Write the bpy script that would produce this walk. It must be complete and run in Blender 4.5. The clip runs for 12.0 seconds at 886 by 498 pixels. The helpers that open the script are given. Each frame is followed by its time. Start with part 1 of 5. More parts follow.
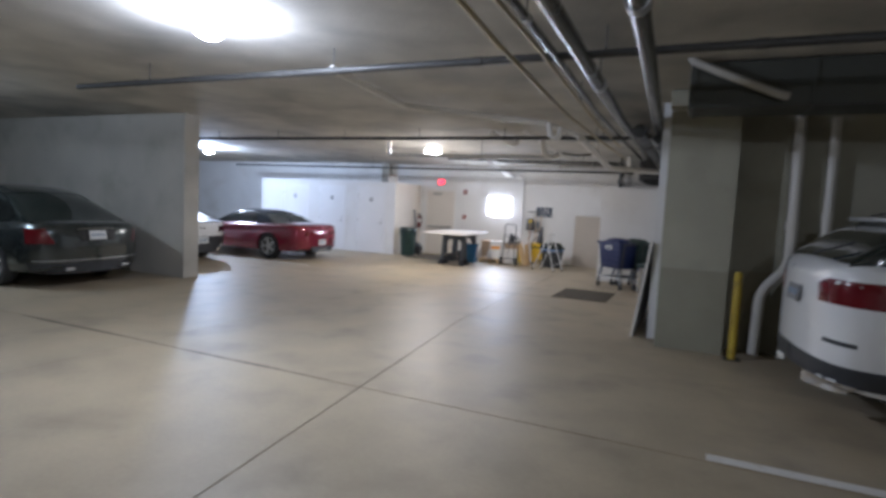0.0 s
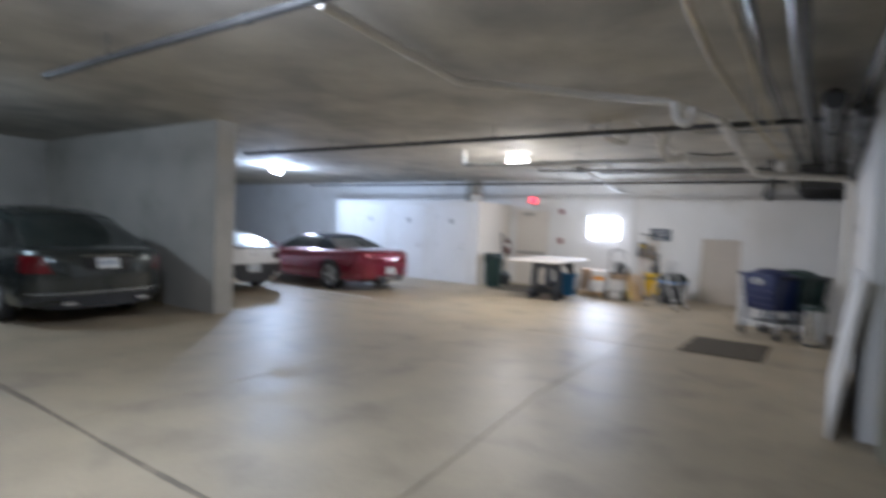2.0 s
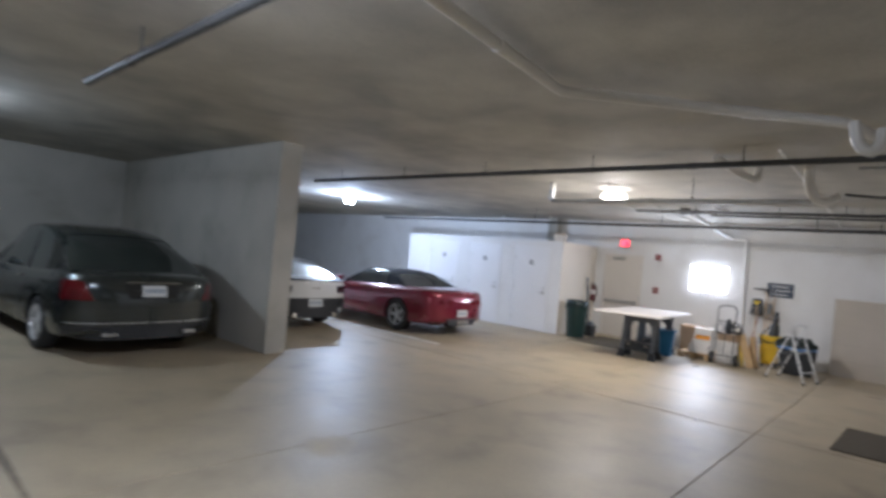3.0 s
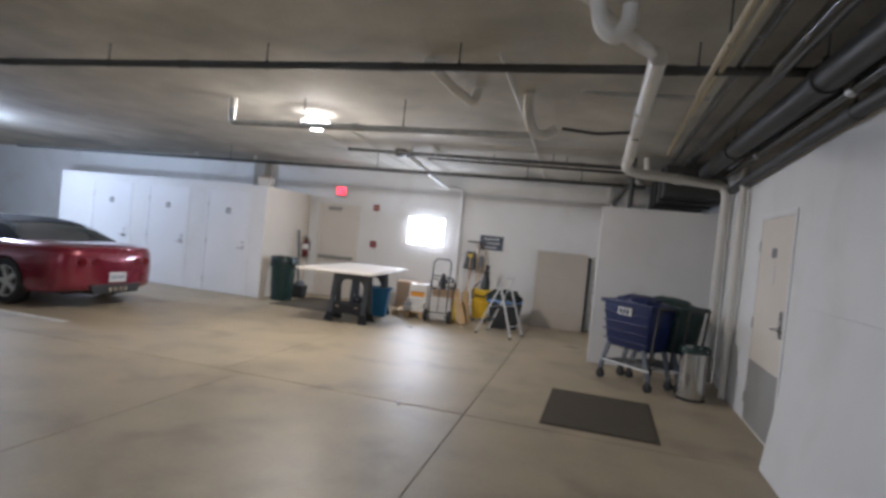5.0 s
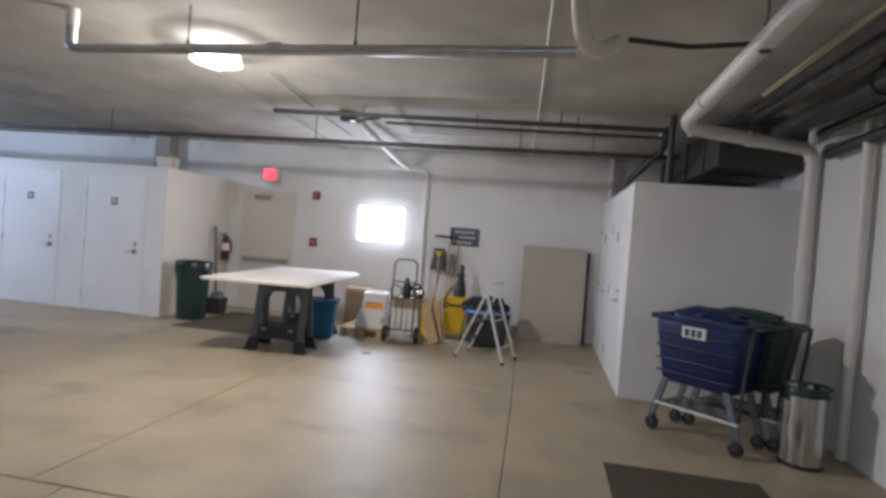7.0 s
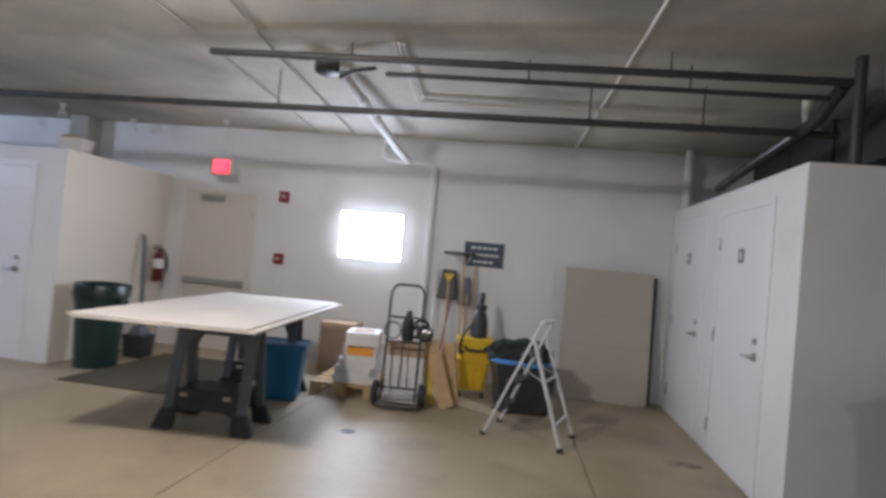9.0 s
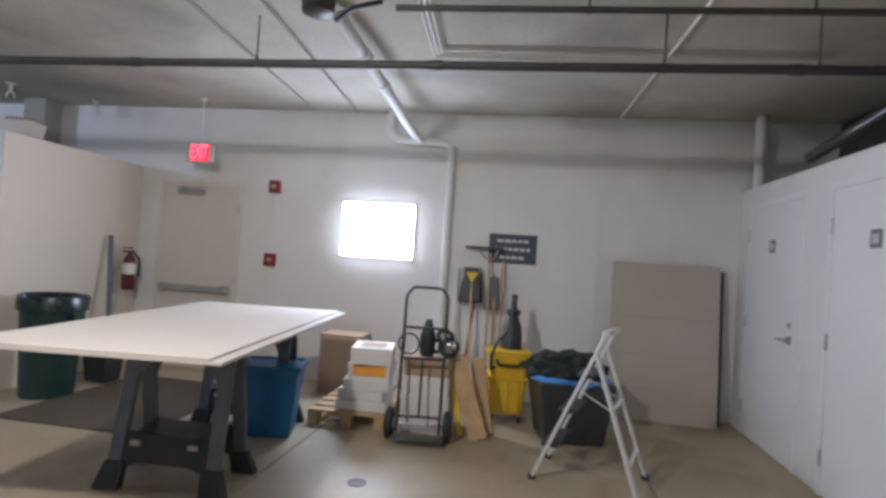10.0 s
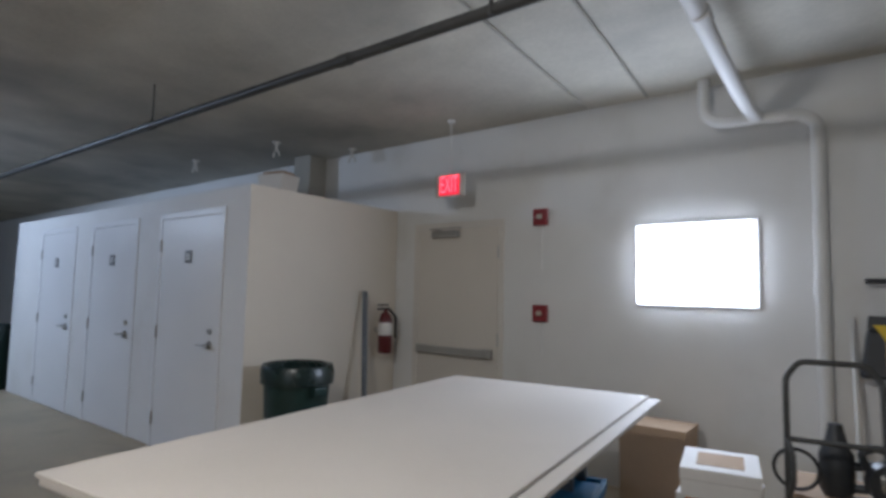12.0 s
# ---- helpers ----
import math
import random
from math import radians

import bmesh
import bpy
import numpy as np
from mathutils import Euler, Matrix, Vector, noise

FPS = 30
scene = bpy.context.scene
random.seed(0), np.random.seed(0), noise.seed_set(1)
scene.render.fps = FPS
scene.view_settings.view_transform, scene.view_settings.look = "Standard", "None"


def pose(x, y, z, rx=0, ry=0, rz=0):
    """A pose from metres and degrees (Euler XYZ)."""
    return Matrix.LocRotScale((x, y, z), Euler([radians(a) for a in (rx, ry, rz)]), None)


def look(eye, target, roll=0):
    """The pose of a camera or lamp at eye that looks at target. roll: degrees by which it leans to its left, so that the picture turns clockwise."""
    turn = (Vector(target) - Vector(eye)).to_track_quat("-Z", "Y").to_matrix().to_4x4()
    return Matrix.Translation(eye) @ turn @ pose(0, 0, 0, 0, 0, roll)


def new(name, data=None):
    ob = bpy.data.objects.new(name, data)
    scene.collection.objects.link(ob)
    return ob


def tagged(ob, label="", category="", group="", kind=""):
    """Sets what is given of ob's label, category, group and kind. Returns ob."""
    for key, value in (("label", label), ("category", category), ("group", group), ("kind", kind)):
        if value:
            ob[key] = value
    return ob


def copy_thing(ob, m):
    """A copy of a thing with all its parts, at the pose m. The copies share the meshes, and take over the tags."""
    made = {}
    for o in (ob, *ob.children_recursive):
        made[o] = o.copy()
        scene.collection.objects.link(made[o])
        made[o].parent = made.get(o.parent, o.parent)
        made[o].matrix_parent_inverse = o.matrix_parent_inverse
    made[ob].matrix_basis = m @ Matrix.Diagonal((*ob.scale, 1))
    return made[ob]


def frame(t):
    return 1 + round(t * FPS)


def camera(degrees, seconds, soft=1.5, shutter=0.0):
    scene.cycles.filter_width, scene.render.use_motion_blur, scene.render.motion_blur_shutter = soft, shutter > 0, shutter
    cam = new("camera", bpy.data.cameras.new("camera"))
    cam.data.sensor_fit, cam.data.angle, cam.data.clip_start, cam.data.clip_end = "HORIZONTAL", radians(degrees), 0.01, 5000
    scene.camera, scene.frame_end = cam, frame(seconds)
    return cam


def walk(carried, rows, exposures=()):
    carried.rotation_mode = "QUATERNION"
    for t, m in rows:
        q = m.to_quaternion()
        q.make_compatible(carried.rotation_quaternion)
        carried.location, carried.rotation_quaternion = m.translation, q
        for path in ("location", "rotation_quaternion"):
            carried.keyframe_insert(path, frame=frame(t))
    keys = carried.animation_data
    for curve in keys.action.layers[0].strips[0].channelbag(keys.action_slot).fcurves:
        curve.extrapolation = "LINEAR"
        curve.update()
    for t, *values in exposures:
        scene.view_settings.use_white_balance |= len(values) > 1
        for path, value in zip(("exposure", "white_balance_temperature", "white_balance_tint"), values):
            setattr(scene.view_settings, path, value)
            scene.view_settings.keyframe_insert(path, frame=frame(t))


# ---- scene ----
cam = camera(77.0, 12.0, soft=3.2, shutter=0.5)
PATH = [
    (0, (1.054, -0.217, 1.692), (0.228, 1.597, 1.527), 2.8),
    (0.3, (0.937, 0.195, 1.69), (0.025, 1.962, 1.474), 2.3),
    (0.5, (0.861, 0.452, 1.689), (-0.14, 2.17, 1.478), 1.9),
    (0.8, (0.754, 0.798, 1.714), (-0.415, 2.419, 1.63), 0.3),
    (1, (0.691, 1.015, 1.727), (-0.473, 2.641, 1.691), -0.7),
    (1.2, (0.636, 1.235, 1.711), (-0.423, 2.928, 1.6), 1.3),
    (1.5, (0.546, 1.591, 1.659), (-0.537, 3.267, 1.526), 4.2),
    (1.7, (0.465, 1.848, 1.633), (-0.594, 3.54, 1.497), 3.4),
    (1.8, (0.416, 1.971, 1.625), (-0.604, 3.686, 1.483), 3.1),
    (2, (0.293, 2.176, 1.618), (-0.856, 3.811, 1.527), 2.3),
    (2.2, (0.138, 2.307, 1.625), (-1.251, 3.746, 1.577), 2.3),
    (2.3, (0.051, 2.362, 1.633), (-1.411, 3.726, 1.571), 2.2),
    (2.5, (-0.129, 2.503, 1.65), (-1.668, 3.779, 1.588), 2.2),
    (2.7, (-0.305, 2.727, 1.665), (-1.827, 4.024, 1.661), 3.4),
    (2.8, (-0.384, 2.858, 1.672), (-1.808, 4.262, 1.707), 3.9),
    (3, (-0.508, 3.116, 1.682), (-1.87, 4.58, 1.702), 5.1),
    (3.2, (-0.576, 3.326, 1.689), (-1.799, 4.908, 1.699), 4.7),
    (3.5, (-0.618, 3.591, 1.693), (-1.662, 5.296, 1.728), 4.0),
    (3.7, (-0.645, 3.775, 1.69), (-1.554, 5.556, 1.652), 4.3),
    (5.3, (-1.126, 5.638, 1.547), (-1.628, 7.573, 1.494), 6.5),
    (5.5, (-1.215, 5.896, 1.533), (-1.65, 7.846, 1.454), 6.8),
    (5.7, (-1.31, 6.153, 1.523), (-1.669, 8.118, 1.425), 5.4),
    (6, (-1.465, 6.508, 1.518), (-2.011, 8.432, 1.471), 3.2),
    (6.2, (-1.575, 6.71, 1.521), (-2.176, 8.616, 1.436), 4.1),
    (6.5, (-1.733, 6.995, 1.527), (-2.303, 8.912, 1.468), 5.4),
    (6.7, (-1.823, 7.198, 1.526), (-2.209, 9.16, 1.484), 5.1),
    (8.3, (-2.38, 9.091, 1.472), (-2.753, 11.056, 1.434), 2.6),
    (8.5, (-2.479, 9.315, 1.463), (-2.872, 11.275, 1.457), 2.3),
    (8.7, (-2.591, 9.528, 1.454), (-2.98, 11.49, 1.426), 3.5),
    (9, (-2.734, 9.846, 1.445), (-3.04, 11.822, 1.485), 5.2),
    (9.2, (-2.784, 10.068, 1.442), (-2.975, 12.058, 1.461), 4.4),
    (9.5, (-2.854, 10.394, 1.433), (-3.013, 12.387, 1.469), 3.3),
    (9.7, (-2.942, 10.593, 1.42), (-3.124, 12.584, 1.465), 3.5),
    (10, (-3.079, 10.888, 1.401), (-3.395, 12.863, 1.438), 3.8),
    (10.2, (-3.128, 11.099, 1.396), (-3.414, 13.077, 1.476), 3.5),
    (10.5, (-3.193, 11.406, 1.394), (-3.485, 13.383, 1.478), 3.1),
    (10.7, (-3.275, 11.58, 1.406), (-3.713, 13.53, 1.465), 2.2),
    (11, (-3.423, 11.796, 1.428), (-4.161, 13.653, 1.513), 0.8),
    (11.2, (-3.502, 11.922, 1.423), (-4.431, 13.691, 1.485), 1.6),
    (11.5, (-3.596, 12.106, 1.415), (-4.738, 13.745, 1.518), 2.8),
    (11.7, (-3.659, 12.238, 1.416), (-4.821, 13.86, 1.556), 2.2),
    (12, (-3.757, 12.448, 1.422), (-4.963, 14.036, 1.58), 1.2),
]
EXPOSURES = [(0, 0.86, 5620, 18), (2.5, 0.86, 5550, 16), (3.5, 0.68, 5850, 18), (5.5, 0.58, 5780, 17), (8.5, 0.46, 5780, 18), (10.5, 0.36, 5700, 17), (11.2, 0.16, 5650, 15), (12, -0.26, 5650, 14)]
walk(cam, [(t, look(eye, target, roll)) for t, eye, target, roll in PATH], EXPOSURES)

# ---- world, lamps ----
world = bpy.data.worlds.new("world")
scene.world = world
world.use_nodes = True
world.node_tree.nodes["Background"].inputs[0].default_value = (0.02, 0.022, 0.025, 1)
world.node_tree.nodes["Background"].inputs[1].default_value = 0.2



def ceil_z(y):
    """The ceiling's height, which falls a little towards the far wall."""
    return 2.94 + (16.69 - y) * 0.022


LAMPS = [  # x, y, watts, colour
    (-2.95, 3.44, 74, (0.84, 0.92, 1.0)),
    (-4.85, 11.9, 116, (1.0, 0.91, 0.75)),
    (-12.5, 12.2, 190, (0.62, 0.79, 1.0)),
    (-9.9, 3.6, 58, (0.78, 0.94, 1.0)),
    # unseen lamp added behind the start of the walk, brightens the east bay
    (3.4, -3.6, 36, (1.0, 0.95, 0.80)),
]
for lx, ly, watts, colour in LAMPS:
    bulb = bpy.data.lights.new("bulb_light", "POINT")
    bulb.energy, bulb.color, bulb.shadow_soft_size = watts, colour, 0.09
    new("bulb_light", bulb).location = (lx, ly, ceil_z(ly) - (0.13 if ly < 5 else 0.19 if lx == -4.85 else 0.18))
glow = bpy.data.lights.new("panel_light", "AREA")
glow.shape, glow.size, glow.size_y, glow.energy, glow.color = "RECTANGLE", 0.76, 0.55, 27, (0.84, 0.92, 1.0)
new("panel_light", glow).matrix_world = look((-4.72, 16.595, 1.67), (-4.72, 10, 1.67))


# ---- materials ----
def mat(name, colour, rough=0.6, metal=0.0, var=0.12, scale=6.0, bump=0.15, fine=60.0, coat=0.0, spec=0.5, dirt=None, dirt_at=(0.52, 0.70), dirt_scale=1.3, rough_var=0.08, swell=0.0):
    """Colour with broad and fine variation, a fine relief, and stains where dirt is given."""
    m = bpy.data.materials.new(name)
    m.use_nodes = True
    n, k = m.node_tree.nodes, m.node_tree.links
    b = n["Principled BSDF"]
    b.inputs["Metallic"].default_value = metal
    b.inputs["Coat Weight"].default_value = coat
    b.inputs["Coat Roughness"].default_value = 0.06
    b.inputs["Specular IOR Level"].default_value = spec
    tc = n.new("ShaderNodeTexCoord")
    geo = n.new("ShaderNodeNewGeometry")
    broad, grain = n.new("ShaderNodeTexNoise"), n.new("ShaderNodeTexNoise")
    broad.inputs["Scale"].default_value, broad.inputs["Detail"].default_value = scale, 5
    grain.inputs["Scale"].default_value, grain.inputs["Detail"].default_value = fine, 3
    k.new(geo.outputs["Position"], broad.inputs["Vector"])
    k.new(geo.outputs["Position"], grain.inputs["Vector"])
    hsv = n.new("ShaderNodeHueSaturation")
    hsv.inputs["Color"].default_value = (*colour, 1)
    add = n.new("ShaderNodeMath")
    add.operation = "MULTIPLY_ADD"
    k.new(grain.outputs["Fac"], add.inputs[0])
    add.inputs[1].default_value = 0.35
    k.new(broad.outputs["Fac"], add.inputs[2])
    mr = n.new("ShaderNodeMapRange")
    mr.inputs["From Min"].default_value, mr.inputs["From Max"].default_value = 0.35, 1.0
    mr.inputs["To Min"].default_value, mr.inputs["To Max"].default_value = 1 - var, 1 + var
    k.new(add.outputs[0], mr.inputs["Value"])
    k.new(mr.outputs[0], hsv.inputs["Value"])
    out = hsv.outputs["Color"]
    if dirt:
        dn, ramp, mix = n.new("ShaderNodeTexNoise"), n.new("ShaderNodeMapRange"), n.new("ShaderNodeMixRGB")
        dn.inputs["Scale"].default_value, dn.inputs["Detail"].default_value, dn.inputs["Distortion"].default_value = dirt_scale, 6, 0.25
        k.new(geo.outputs["Position"], dn.inputs["Vector"])
        ramp.inputs["From Min"].default_value, ramp.inputs["From Max"].default_value = dirt_at
        ramp.interpolation_type = "SMOOTHSTEP"
        k.new(dn.outputs["Fac"], ramp.inputs["Value"])
        k.new(ramp.outputs[0], mix.inputs[0])
        k.new(out, mix.inputs[1])
        mix.inputs[2].default_value = (*dirt, 1)
        out = mix.outputs[0]
    k.new(out, b.inputs["Base Color"])
    rr = n.new("ShaderNodeMapRange")
    rr.inputs["From Min"].default_value, rr.inputs["From Max"].default_value = 0.3, 0.7
    rr.inputs["To Min"].default_value, rr.inputs["To Max"].default_value = max(0.02, rough - rough_var), min(1, rough + rough_var)
    k.new(broad.outputs["Fac"], rr.inputs["Value"])
    k.new(rr.outputs[0], b.inputs["Roughness"])
    if bump:
        bp = n.new("ShaderNodeBump")
        bp.inputs["Strength"].default_value, bp.inputs["Distance"].default_value = bump, 0.004
        k.new(grain.outputs["Fac"], bp.inputs["Height"])
        if swell:
            wide, b2 = n.new("ShaderNodeTexNoise"), n.new("ShaderNodeBump")
            wide.inputs["Scale"].default_value, wide.inputs["Detail"].default_value = 2.6, 4
            k.new(geo.outputs["Position"], wide.inputs["Vector"])
            b2.inputs["Strength"].default_value, b2.inputs["Distance"].default_value = swell, 0.02
            k.new(wide.outputs["Fac"], b2.inputs["Height"])
            k.new(bp.outputs[0], b2.inputs["Normal"])
            bp = b2
        k.new(bp.outputs[0], b.inputs["Normal"])
    return m


def glowing(name, colour, strength):
    m = bpy.data.materials.new(name)
    m.use_nodes = True
    b = m.node_tree.nodes["Principled BSDF"]
    b.inputs["Base Color"].default_value = (*colour, 1)
    b.inputs["Emission Color"].default_value = (*colour, 1)
    b.inputs["Emission Strength"].default_value = strength
    return m


def glass(name, colour, rough=0.03):
    m = bpy.data.materials.new(name)
    m.use_nodes = True
    b = m.node_tree.nodes["Principled BSDF"]
    b.inputs["Base Color"].default_value = (*colour, 1)
    b.inputs["Transmission Weight"].default_value = 1
    b.inputs["Roughness"].default_value = rough
    b.inputs["IOR"].default_value = 1.45
    return m


M_FLOOR = mat("polished_concrete", (0.385, 0.320, 0.218), 0.49, var=0.16, scale=1.7, bump=0.16, fine=26, dirt=(0.25, 0.208, 0.148), dirt_at=(0.46, 0.86), dirt_scale=1.5, rough_var=0.04, swell=0.04, spec=0.42)
M_WORN = mat("lifted_floor_sealer", (0.375, 0.312, 0.213), 0.58, var=0.18, scale=4, bump=0.2, fine=30)
M_JOINT = mat("joint_filler", (0.34, 0.275, 0.205), 0.7, var=0.2, scale=3, dirt=(0.12, 0.10, 0.08), dirt_at=(0.50, 0.62), dirt_scale=0.9)
M_SEAL = mat("dark_joint_seal", (0.165, 0.14, 0.10), 0.7, var=0.3, scale=5, dirt=(0.26, 0.22, 0.155), dirt_at=(0.48, 0.66), dirt_scale=4)
M_BOARDSEAM = mat("board_crease", (0.40, 0.35, 0.29), 0.8)
M_EXT = mat("dark_red_enamel", (0.12, 0.018, 0.02), 0.35, var=0.1)
M_SMUDGE = mat("dark_smudge", (0.20, 0.155, 0.11), 0.6, var=0.4, scale=9, dirt=(0.36, 0.29, 0.21), dirt_at=(0.45, 0.6), dirt_scale=7)
M_CEIL = mat("ceiling_concrete", (0.53, 0.505, 0.44), 0.85, var=0.24, scale=1.6, bump=0.4, fine=35, dirt=(0.30, 0.29, 0.26), dirt_at=(0.40, 0.85), dirt_scale=0.9)
M_WALL = mat("white_painted_wall", (0.76, 0.755, 0.74), 0.7, var=0.05, scale=1.5, bump=0.15, fine=80, dirt=(0.63, 0.61, 0.57), dirt_at=(0.5, 0.9))
M_CREAM = mat("cream_wall", (0.72, 0.66, 0.57), 0.7, var=0.05, scale=1.5, bump=0.15, fine=80)
M_GREY = mat("grey_concrete_wall", (0.42, 0.40, 0.35), 0.8, var=0.12, scale=1.4, bump=0.3, fine=50, dirt=(0.31, 0.30, 0.25), dirt_at=(0.45, 0.85))
M_BAYGREY = mat("olive_grey_wall_paint", (0.36, 0.345, 0.265), 0.8, var=0.14, scale=1.2, bump=0.3, fine=50, dirt=(0.26, 0.25, 0.19), dirt_at=(0.45, 0.85))
M_DADO = mat("dark_wall_band", (0.28, 0.268, 0.20), 0.75, var=0.12, scale=2, bump=0.2, fine=50)
M_DOOR = mat("white_door_paint", (0.78, 0.78, 0.78), 0.45, var=0.03, scale=2, bump=0.04)
M_CREAMDOOR = mat("cream_door_paint", (0.69, 0.645, 0.58), 0.5, var=0.04, scale=2, bump=0.04)
M_TRIM = mat("cream_frame_paint", (0.70, 0.665, 0.61), 0.5, var=0.04, bump=0.04)
M_STEEL = mat("brushed_steel", (0.55, 0.54, 0.52), 0.32, 1.0, var=0.08, scale=8, bump=0.05)
M_CHROME = mat("chrome", (0.75, 0.75, 0.75), 0.12, 1.0, var=0.03, bump=0)
M_DARKPIPE = mat("dark_iron_pipe", (0.06, 0.06, 0.057), 0.5, 0.25, var=0.25, scale=5)
M_WHITEPIPE = mat("white_plastic_pipe", (0.72, 0.69, 0.63), 0.4, var=0.06, scale=4, bump=0.04)
M_GALV = mat("galvanised_metal", (0.52, 0.53, 0.53), 0.38, 0.9, var=0.2, scale=9)
M_FOIL = mat("foil_lagging", (0.085, 0.085, 0.078), 0.24, 0.4, var=0.15, scale=5, bump=0, rough_var=0.04)
M_BLACK = mat("black_rubber", (0.022, 0.022, 0.023), 0.7, var=0.2)
M_BLACKPLASTIC = mat("black_plastic", (0.03, 0.032, 0.035), 0.45, var=0.2, scale=8)
M_YELLOW = mat("yellow_paint", (0.72, 0.50, 0.03), 0.5, var=0.15, scale=7, dirt=(0.40, 0.28, 0.04), dirt_at=(0.58, 0.75), dirt_scale=5)
M_BOLLARD = mat("dull_yellow_paint", (0.46, 0.33, 0.03), 0.6, var=0.2, scale=7, dirt=(0.25, 0.18, 0.04), dirt_at=(0.52, 0.7), dirt_scale=6)
M_BUCKET = mat("yellow_plastic", (0.80, 0.52, 0.02), 0.4, var=0.08, scale=6, dirt=(0.42, 0.27, 0.03), dirt_at=(0.60, 0.80), dirt_scale=6)
M_LINE = mat("white_line_paint", (0.72, 0.71, 0.67), 0.6, var=0.12, scale=6, dirt=(0.45, 0.42, 0.36), dirt_at=(0.55, 0.75), dirt_scale=5)
M_BOARD = mat("beige_fibreboard", (0.47, 0.42, 0.355), 0.75, var=0.06, scale=3, fine=120)
M_TABLE = mat("pale_panel_laminate", (0.66, 0.61, 0.55), 0.68, var=0.05, scale=2, bump=0.04)
M_CARD = mat("brown_cardboard", (0.42, 0.30, 0.20), 0.85, var=0.10, scale=5)
M_WOOD = mat("raw_timber", (0.50, 0.34, 0.17), 0.7, var=0.22, scale=9, bump=0.3)
M_PAPER = mat("white_carton", (0.74, 0.72, 0.69), 0.7, var=0.05)
M_ORANGE = mat("orange_label", (0.85, 0.36, 0.04), 0.6, var=0.05)
M_BLUEBIN = mat("blue_bin_plastic", (0.02, 0.16, 0.34), 0.42, var=0.10, scale=5)
M_CARTBLUE = mat("dark_blue_plastic", (0.007, 0.017, 0.085), 0.4, var=0.15, scale=7)
M_BAGBLUE = mat("light_blue_bag", (0.10, 0.30, 0.70), 0.35, var=0.2, scale=12)
M_GREENBIN = mat("dark_green_plastic", (0.012, 0.035, 0.030), 0.45, var=0.2, scale=6)
M_LINER = mat("thin_bin_liner", (0.016, 0.03, 0.028), 0.3, var=0.2, scale=9)
M_DARKLEAF = mat("dark_green_netting", (0.02, 0.028, 0.022), 0.85, var=0.4, scale=20)
M_MAT = mat("brown_floor_matting", (0.075, 0.059, 0.036), 0.95, var=0.25, scale=12, bump=0.8, fine=160)
M_SIGN = mat("navy_sign_board", (0.05, 0.068, 0.10), 0.45, var=0.05)
M_SIGNTEXT = mat("pale_sign_print", (0.62, 0.62, 0.62), 0.6, var=0.02, bump=0)
M_RED = mat("red_plastic", (0.24, 0.03, 0.036), 0.35, var=0.06)
M_ALU = mat("white_ladder_paint", (0.70, 0.70, 0.69), 0.4, 0.1, var=0.06)
M_GREYPLASTIC = mat("grey_sawhorse_plastic", (0.115, 0.130, 0.150), 0.5, var=0.15)
M_CARTFRAME = mat("grey_cart_frame", (0.16, 0.175, 0.20), 0.45, 0.3, var=0.12)
M_CAN = mat("smooth_steel_sheet", (0.58, 0.575, 0.55), 0.24, 1.0, var=0.05, scale=3, bump=0, rough_var=0.03)
M_ALLOY = mat("silver_alloy", (0.62, 0.62, 0.61), 0.35, 0.5, var=0.04, bump=0.02)
M_NUMPLATE = mat("grey_number_plate", (0.17, 0.17, 0.17), 0.5, var=0.05, bump=0)
M_KICK = mat("brushed_kickplate", (0.40, 0.395, 0.37), 0.45, 0.3, var=0.1)
M_EXIT = glowing("red_exit_glow", (1.0, 0.02, 0.05), 0.9)
M_ACRYLIC = mat("clear_acrylic", (0.62, 0.58, 0.53), 0.15, var=0.03, bump=0)
M_EXITTEXT = glowing("red_exit_letters", (1.0, 0.10, 0.13), 2.6)
M_PANEL = glowing("white_panel_glow", (0.93, 0.97, 1.0), 7.0)
M_BULBCOOL = glowing("cool_bulb_glow", (0.92, 0.96, 1.0), 60.0)
M_BULBWARM = glowing("warm_bulb_glow", (1.0, 0.93, 0.80), 40.0)
# faint glow so the added lamp bowl doesn't read as a dark ring
M_SHADEBOWL = glowing("shade_bowl_glow", (1.0, 0.94, 0.84), 5.0)


# ---- building helpers ----
def quad_box(bm, x0, y0, z0, x1, y1, z1, bevel=0.0):
    """A box between two corners, with its edges rounded where bevel is given."""
    r = bmesh.ops.create_cube(bm, size=1.0)
    c = Vector(((x0 + x1) / 2, (y0 + y1) / 2, (z0 + z1) / 2))
    d = (abs(x1 - x0), abs(y1 - y0), abs(z1 - z0))
    for v in r["verts"]:
        v.co = Vector((v.co.x * d[0], v.co.y * d[1], v.co.z * d[2])) + c
    if bevel:
        edges = list({e for v in r["verts"] for e in v.link_edges})
        bmesh.ops.bevel(bm, geom=edges, offset=bevel, segments=2, affect="EDGES", profile=0.5)


def box(x0, y0, z0, x1, y1, z1, bevel=0.0):
    bm = bmesh.new()
    quad_box(bm, x0, y0, z0, x1, y1, z1, bevel)
    return bm


def tube(bm, a, b, r0, r1=None, seg=14, caps=True):
    """A round bar from a to b."""
    a, b = Vector(a), Vector(b)
    d = b - a
    m = Matrix.Translation((a + b) / 2) @ d.to_track_quat("Z", "Y").to_matrix().to_4x4()
    bmesh.ops.create_cone(bm, cap_ends=caps, segments=seg, radius1=r0, radius2=r0 if r1 is None else r1, depth=d.length, matrix=m)


